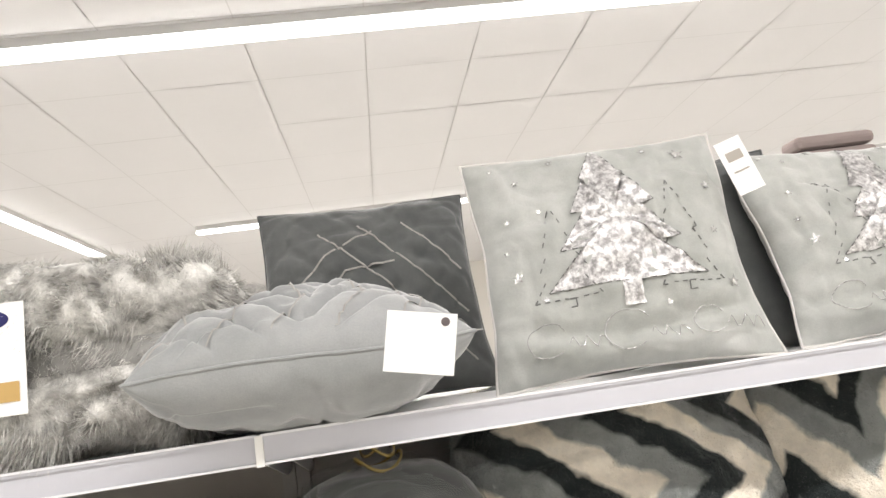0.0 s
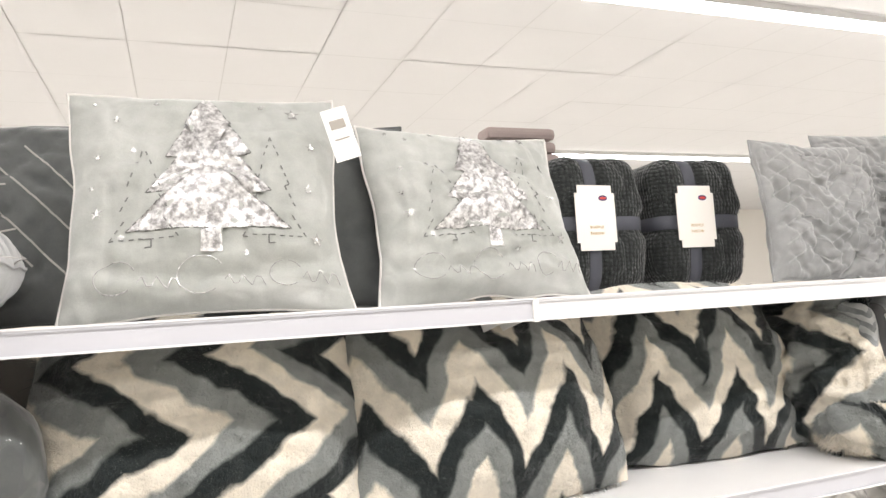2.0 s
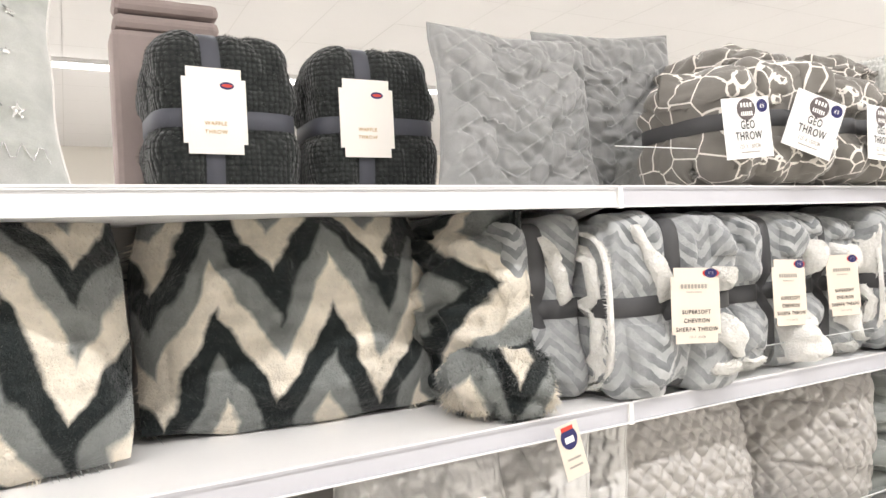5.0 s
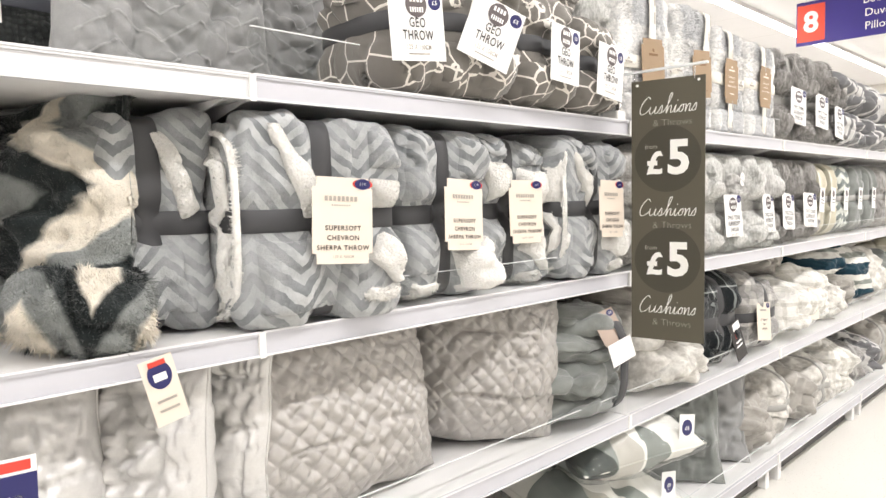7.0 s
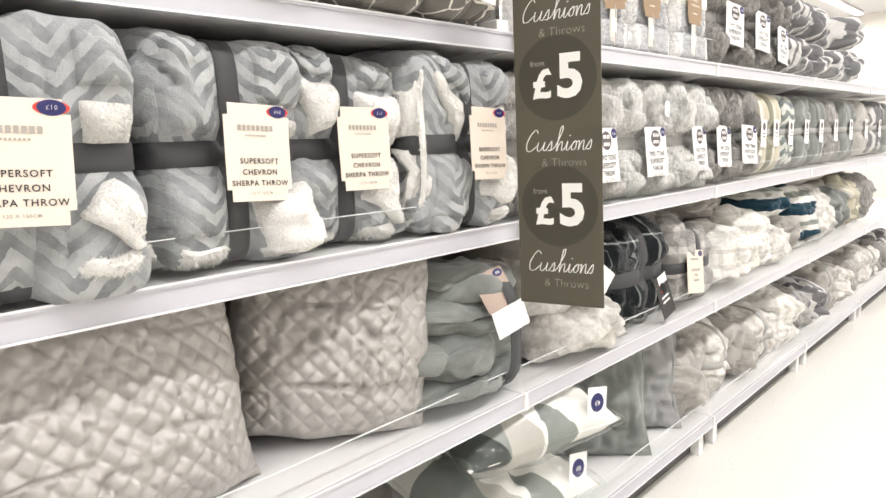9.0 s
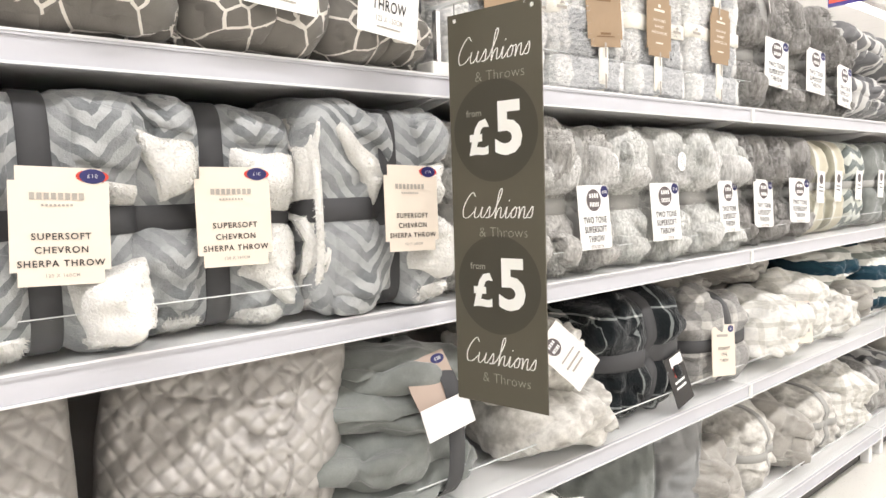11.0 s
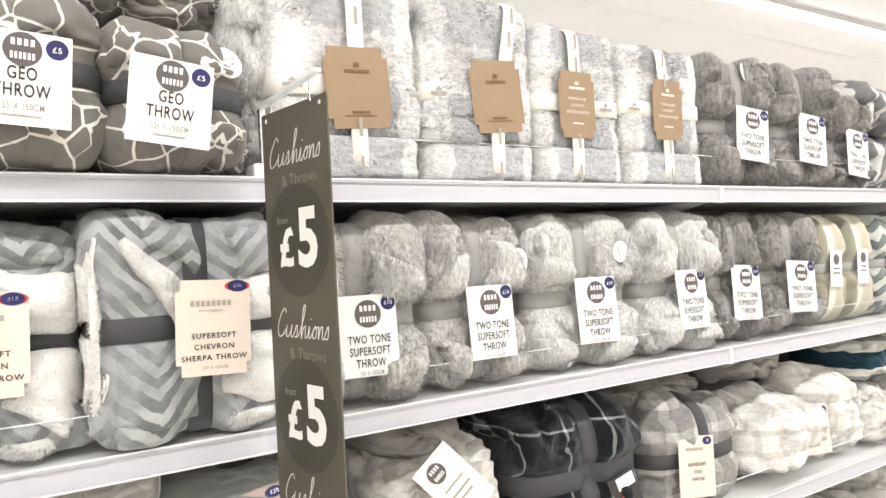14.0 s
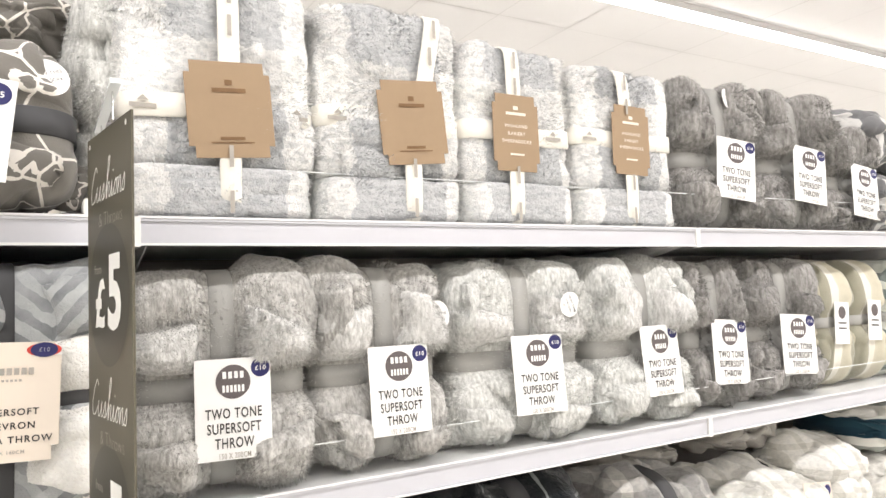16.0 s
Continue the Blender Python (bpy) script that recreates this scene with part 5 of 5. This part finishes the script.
# ---- third shelf ----
round_one, sh = cushion("crushed silver satin cushion with rounded side", M_shine, 0.37, 0.42, 0.26, lean(2.10, 0.17, ZC, 8, -16), 141, 0.016, crumple(0.013), n=90, rnd=0.4)
g, sh = cushion("crushed silver satin cushion standing on edge", M_shine, 0.42, 0.40, 0.20, lean(2.31, 0.22, ZC, 4, -66), 142, 0.02, crumple(0.014), n=90)
g, sh = cushion("crushed silver satin cushion standing on edge", M_shine, 0.42, 0.40, 0.16, lean(2.45, 0.26, ZC, 4, -62), 143, 0.02, crumple(0.014), n=90)
cushion("embossed silver basket-weave velvet cushion", M_silver, 0.56, 0.43, 0.24, lean(2.775, 0.15, ZC, 10, 3), 144, 0.012, weave(0.046, 0.014), 190)
cushion("embossed silver basket-weave cushion standing on edge", M_silver, 0.46, 0.44, 0.28, lean(3.26, 0.19, ZC, 8, -30, 7), 145, 0.018, weave(0.046, 0.014), 180, rnd=0.35)
tag_on(round_one, pose(2.10, -0.015, 0.895, -6, 2, 0), 0.065, 0.085, M_white, [("bar", 0.065, 0.062, 0, -0.0115, M_navy), ("bar", 0.05, 0.014, 0, 0.031, M_red), ("text", "£8", 0.03, 0, -0.018, M_white)])
roll1 = thing("throw", "sage grey fleece throw loosely folded and tied", "throw")
for k, (fx, fz, fw, fh, turn) in enumerate(((0.0, 0.0, 0.50, 0.12, -3), (-0.02, 0.075, 0.50, 0.13, 5), (0.0, 0.16, 0.46, 0.12, 10), (0.03, 0.25, 0.36, 0.10, 9))):
    v, f = bundle_shell(fw, fh, 0.38 - 0.02 * k, 0.8, 0.0, 0.12, x0=0.09, seed=151 + k, lump=0.022, freq=(0.7, 1, 2.2), nt=64, nphi=110)
    put("fold", mesh("fold", v, f, M_green), roll1, pose(fx, 0, fz, 0, turn, 0))
ang = np.linspace(0, 2 * math.pi, 90, endpoint=False)
ca, sa = oval(ang, 0.6)
put("ribbon", mesh("ribbon", *band_shell(np.stack([0 * ang + 0.09, 0.192 * ca, 0.165 + 0.160 * sa], 1), np.array([1.0, 0, 0]), 0.042), M_band), roll1)
card(roll1, pose(0.05, -0.165, 0.285, -28, -8, 0), 0.115, 0.10, M_pink, [("disc", 0.018, 0.010, 0.035, 0.035, M_navy), ("text", "£20", 0.012, 0.035, 0.035, M_white)])
card(roll1, pose(0.06, -0.205, 0.215, -14, -8, 0), 0.125, 0.065, M_white)
roll1.matrix_basis = lean(3.62, 0.19, ZC)
for x, y, z, wd, ht, s, mt, lb in (
        (3.60, 0.42, 0.10, 0.40, 0.28, 152, M_twoD, "dark grey fleece throw heaped at the back"),
        (4.12, 0.16, 0.0, 0.38, 0.17, 153, M_whitefleece, "ivory printed fleece throw folded flat"),
        (4.09, 0.20, 0.15, 0.34, 0.16, 154, M_whitefleece, "ivory printed fleece throw folded flat"),
        (4.10, 0.30, 0.27, 0.26, 0.10, 155, M_taupe, "taupe fleece throw folded flat"),
        (4.98, 0.36, 0.24, 0.34, 0.12, 158, M_taupe, "taupe fleece throw folded on the stack"),
        (5.40, 0.36, 0.27, 0.34, 0.13, 160, M_taupe, "taupe fleece throw folded on the stack"),
        (5.30, 0.17, 0.0, 0.38, 0.27, 161, M_wicker, "white basket-print fleece throw rolled up"),
        (5.60, 0.20, 0.0, 0.32, 0.31, 162, M_wicker, "white basket-print fleece throw rolled up"),
        (5.92, 0.20, 0.0, 0.34, 0.21, 163, M_whitefleece, "ivory fleece throw rolled up"),
        (6.00, 0.24, 0.21, 0.34, 0.17, 164, M_teal, "teal and white striped knitted throw"),
        (6.20, 0.24, 0.0, 0.26, 0.22, 165, M_taupe, "taupe fleece throw rolled up"),
        (6.42, 0.22, 0.0, 0.34, 0.36, 166, M_teal, "teal and white striped knitted throw"),
        (6.72, 0.22, 0.0, 0.34, 0.33, 167, M_whitefleece, "ivory fleece throw rolled up"),
        (7.08, 0.22, 0.0, 0.34, 0.30, 168, M_green, "sage fleece throw rolled up"),
        (7.45, 0.22, 0.0, 0.34, 0.33, 169, M_olive, "cream plaid fleece throw rolled up"),
        (7.85, 0.22, 0.0, 0.34, 0.33, 170, M_twoD, "dark grey plush throw rolled up")):
    g = throw(lb, mt, wd, ht, 0.36, 0.7, 0.06, 0.10, seed=s, lump=0.022, freq=(1, 1, 2.0))
    g.matrix_basis = lean(x, y, ZC + z, 0, random.uniform(-8, 8))
lab = thing("price_tag", "grey throw label card tilted in front of folded throws", "tag")
card(lab, pose(0, 0, 0), 0.10, 0.145, M_cardW, [("disc", 0.021, 0.021, -0.01, 0.04, M_rose), ("mark", 0.018, -0.01, 0.04, M_white), ("bar", 0.055, 0.004, 0, 0.0, M_inkG), ("bar", 0.06, 0.005, 0, -0.018, M_inkG), ("bar", 0.045, 0.005, 0, -0.032, M_inkG)])
lab.matrix_basis = pose(4.06, -0.01, ZC + 0.27, -28, -38, 0)
tartan = throw("black tartan fleece throw with white lines, tied with ribbon", M_tartan, 0.44, 0.37, 0.36, 0.6, 0.10, 0.12, seed=156, lump=0.028, band=M_band, band_w=0.05, freq=(1.8, 1, 1))
card(tartan, pose(0.10, -0.185, 0.10, -10, -14, 0), 0.09, 0.15, M_ink, [("bar", 0.06, 0.03, 0.01, 0.055, M_white), ("bar", 0.05, 0.007, 0, -0.005, M_white), ("bar", 0.05, 0.007, 0, -0.022, M_white), ("bar", 0.03, 0.03, 0, 0.025, M_red)])
tartan.matrix_basis = lean(4.49, 0.20, ZC)
stag = throw("grey and white plaid fleece throw with a cream label", M_tartanW, 0.40, 0.32, 0.36, 0.6, 0.10, 0.10, seed=157, lump=0.024, band=M_band, band_w=0.04)
card(stag, pose(-0.05, -0.175, 0.14, -6, 8, 0), 0.145, 0.16, M_card, [("bar", 0.07, 0.008, -0.01, 0.045, M_inkG), ("text", "SUPERSOFT", 0.016, 0, 0.005, M_ink), ("text", "STAG", 0.016, 0, -0.014, M_ink), ("text", "THROW", 0.016, 0, -0.033, M_ink), ("disc", 0.019, 0.011, 0.045, 0.066, M_navy), ("text", "£5", 0.012, 0.045, 0.066, M_white)])
stag.matrix_basis = lean(4.90, 0.19, ZC)
wick = thing("price_tag", "ivory throw label card", "tag")
card(wick, pose(0, 0, 0), 0.12, 0.15, M_card, [("disc", 0.026, 0.026, 0, 0.04, M_inkG), ("bar", 0.07, 0.012, 0, -0.01, M_inkG), ("bar", 0.07, 0.012, 0, -0.032, M_inkG), ("disc", 0.013, 0.013, 0.042, 0.055, M_navy)])
wick.matrix_basis = pose(5.40, -0.005, ZC + 0.15, -8, 6, 0)

# ---- bottom shelf ----
for x, y, z, yaw, s in ((3.78, 0.20, 0.02, -10, 171), (3.80, 0.16, 0.22, -14, 172)):
    g, sh = cushion("triangle-print cotton cushion in a clear polythene bag", M_tri, 0.50, 0.46, 0.21, pose(x, y - 0.20, ZD + z + 0.10, 0, 0, yaw) @ pose(0, 0, 0, -80, 0, 0), s, 0.02, n=56, group="bagged cushions")
    v, f = cushion_shell(0.53, 0.49, 0.225, 40, s + 5, 0.012)
    put("polythene_cover", mesh("polythene_cover", v, f, M_poly), g, pose(0, 0, -0.015), "clear polythene bag")
    card(g, pose(0.19, -0.06, 0.03, 75, 0, 10), 0.075, 0.085, M_white, [("disc", 0.026, 0.026, 0, 0, M_navy), ("text", "£8", 0.022, 0, -0.002, M_white)])
for x, s, m_, wd, ht, lb in ((4.40, 181, M_green, 0.40, 0.40, "sage grey velvet cushion"), (4.70, 182, M_velvetG, 0.36, 0.36, "mid-grey velvet cushion")):
    cushion(lb + " standing on the bottom shelf", m_, wd, ht, 0.17, lean(x, 0.20, ZD, 10, -50), s, 0.03, n=44)
for k in range(14):
    x = 4.92 + k * 0.29
    m_ = (M_taupe, M_whitefleece, M_taupe, M_whitefleece, M_wicker, M_twoD, M_stripe)[k % 7]
    lb = ("taupe", "ivory", "taupe", "ivory", "white print", "dark grey", "striped")[k % 7]
    g = throw(lb + " fleece throw rolled on the bottom shelf", m_, 0.30, 0.27 + 0.05 * (k % 3 == 1), 0.36, 0.75, 0.08, 0.08, seed=190 + k, lump=0.026, band=M_bandG if k % 2 else None, band_w=0.03, freq=(1, 1, 2))
    g.matrix_basis = lean(x, 0.21, ZD, 0, random.uniform(-12, 12))
for k in range(9):
    g = throw("grey fleece throw folded on the bottom shelf", (M_green, M_twoD, M_taupe)[k % 3], 0.36, 0.26, 0.36, 0.7, 0.05, 0.05, seed=230 + k, lump=0.02)
    g.matrix_basis = lean(-0.2 + 0.4 * k, 0.22, ZD)
for k in range(4):
    cushion("grey velvet cushion standing on the lower shelf", M_velvetG, 0.42, 0.40, 0.17, lean(0.0 + 0.42 * k, 0.24, ZC, 12, -10), 245 + k, 0.02, n=36)

# ---- hanging price sign at the bay joint ----
STROKES = (
    [(1.3, 1.9), (0.95, 2.25), (0.45, 1.7), (0.15, 0.8), (0.35, 0.05), (0.9, 0.1), (1.4, 0.6)],
    [(1.5, 0.95), (1.5, 0.2), (1.75, 0.0), (2.1, 0.4), (2.25, 0.95), (2.2, 0.2), (2.4, 0.02), (2.65, 0.3), (3.0, 1.0), (3.1, 0.55), (3.05, 0.05), (2.75, 0.05), (3.2, 0.1), (3.5, 0.4)],
    [(3.5, 0.4), (4.0, 1.8), (4.05, 2.5), (3.8, 2.2), (3.75, 0.0), (3.95, 0.7), (4.25, 0.9), (4.3, 0.1), (4.5, 0.05), (4.7, 0.35), (4.85, 0.95), (4.85, 0.1), (5.05, 0.02), (5.25, 0.35)],
    [(5.25, 0.35), (5.7, 0.95), (5.4, 0.6), (5.45, 0.05), (5.8, 0.15), (5.85, 0.75), (5.65, 0.95), (5.95, 0.85), (6.15, 0.9), (6.2, 0.0), (6.35, 0.7), (6.65, 0.95), (6.7, 0.1), (6.9, 0.02), (7.05, 0.3)],
    [(7.05, 0.3), (7.4, 1.0), (7.5, 0.5), (7.4, 0.05), (7.05, 0.08), (7.45, 0.05)],
    [(4.95, 1.45), (5.02, 1.55)],
)


def script_word(parent, x, y, z, unit):
    """The word Cushions in a thin joined hand."""
    bm = bmesh.new()
    for stroke in STROKES:
        p = [np.array(q) for q in stroke]
        p = [2 * p[0] - p[1], *p, 2 * p[-1] - p[-2]]
        line = []
        for k in range(1, len(p) - 2):
            for s in range(8):
                t = s / 8
                line.append(0.5 * (2 * p[k] + (p[k + 1] - p[k - 1]) * t + (2 * p[k - 1] - 5 * p[k] + 4 * p[k + 1] - p[k + 2]) * t * t + (3 * p[k] - p[k - 1] - 3 * p[k + 1] + p[k + 2]) * t ** 3))
        line.append(p[-2])
        line = [np.array([(q[0] - 3.75 + 0.22 * (q[1] - 0.7)) * unit, (q[1] - 0.7) * unit]) for q in line]
        prev = None
        for k in range(len(line)):
            d = line[min(k + 1, len(line) - 1)] - line[max(k - 1, 0)]
            nrm = np.array([-d[1], d[0]]) / max(np.linalg.norm(d), 1e-9)
            half = 0.0006 + 0.0006 * abs(nrm[0])
            pair = [bm.verts.new((x + c[0], y, z + c[1])) for c in (line[k] - nrm * half, line[k] + nrm * half)]
            if prev:
                bm.faces.new((prev[0], pair[0], pair[1], prev[1]))
            prev = pair
    return part("lettering", bm, M_signW, parent)



SX, SW, SH_ = 3.70, 0.205, 0.735
sign = thing("hanging_price_sign", "olive green hanging promotional sign with white lettering", "sign")
hs = SH_ / 2
plate("board", rect(0, 0, SW, SH_), 0, 0.003, M_sign, sign)
for z in (0.288, 0.002, -0.275):
    script_word(sign, 0.0, -0.0012, z, 0.0212)
    lettering("lettering", "& Throws", 0.027, M_signG, sign, 0.014, -0.0012, z - 0.042, 0, 1.0, -0.0006)
for z in (0.147, -0.138):
    plate("price_disc", disc(0.0, z, 0.093, 0.093, 48), -0.0006, 0, M_signD, sign)
    lettering("lettering", "5", 0.128, M_signW, sign, 0.032, -0.0016, z - 0.002, 0, 1.0, 0.0045)
    lettering("lettering", "£", 0.085, M_signW, sign, -0.036, -0.0016, z - 0.014, 0, 1.0, 0.003)
    lettering("lettering", "from", 0.018, M_signG, sign, -0.045, -0.0016, z + 0.034)
for x in (-0.085, 0.085):
    plate("eyelet", disc(x, hs - 0.012, 0.004, 0.004, 12), -0.0012, 0, M_signW, sign)
sign.matrix_basis = pose(SX, -0.145, 1.235, 0, 0, -80)
arm = thing("sign_arm", "clear plastic arm clipped to the shelf edge", "sign holder")
box("rail", SX - 0.006, SX + 0.006, -0.26, 0.02, 1.628, 1.634, M_acedge, arm)
box("post", SX - 0.005, SX + 0.005, 0.004, 0.016, ZA, 1.630, M_steel, arm)
box("clamp", SX - 0.022, SX + 0.022, -0.002, 0.05, ZA, ZA + 0.028, M_clip, arm, "grey plastic clamp", 0.004)
for y in (-0.045, -0.225):
    box("hook", SX - 0.001, SX + 0.001, y, y + 0.002, 1.592, 1.63, M_steel, arm)

# ---- aisle sign hung from the ceiling ----
aisle = thing("aisle_sign", "navy aisle sign with a red number panel", "sign")
plate("board", rect(0.52, 0, 1.30, 0.40), 0, 0.02, M_signNavy, aisle)
plate("number_panel", rect(0.0, 0, 0.24, 0.34), -0.003, 0.002, M_signRed, aisle, "red number panel")
lettering("lettering", "8", 0.26, M_signW, aisle, 0.0, -0.005, 0.0, 0, 1.0, 0.008)
for k, s in enumerate(("Bedding", "Duvets", "Pillows")):
    lettering("lettering", s, 0.095, M_signW, aisle, 0.58, -0.003, 0.12 - 0.115 * k)
for x in (-0.05, 1.1):
    box("wire", x - 0.002, x + 0.002, 0.008, 0.012, 0.2, 0.42, M_steel, aisle)
aisle.matrix_basis = pose(9.05, 1.19, 2.86, 0, 0, -90)
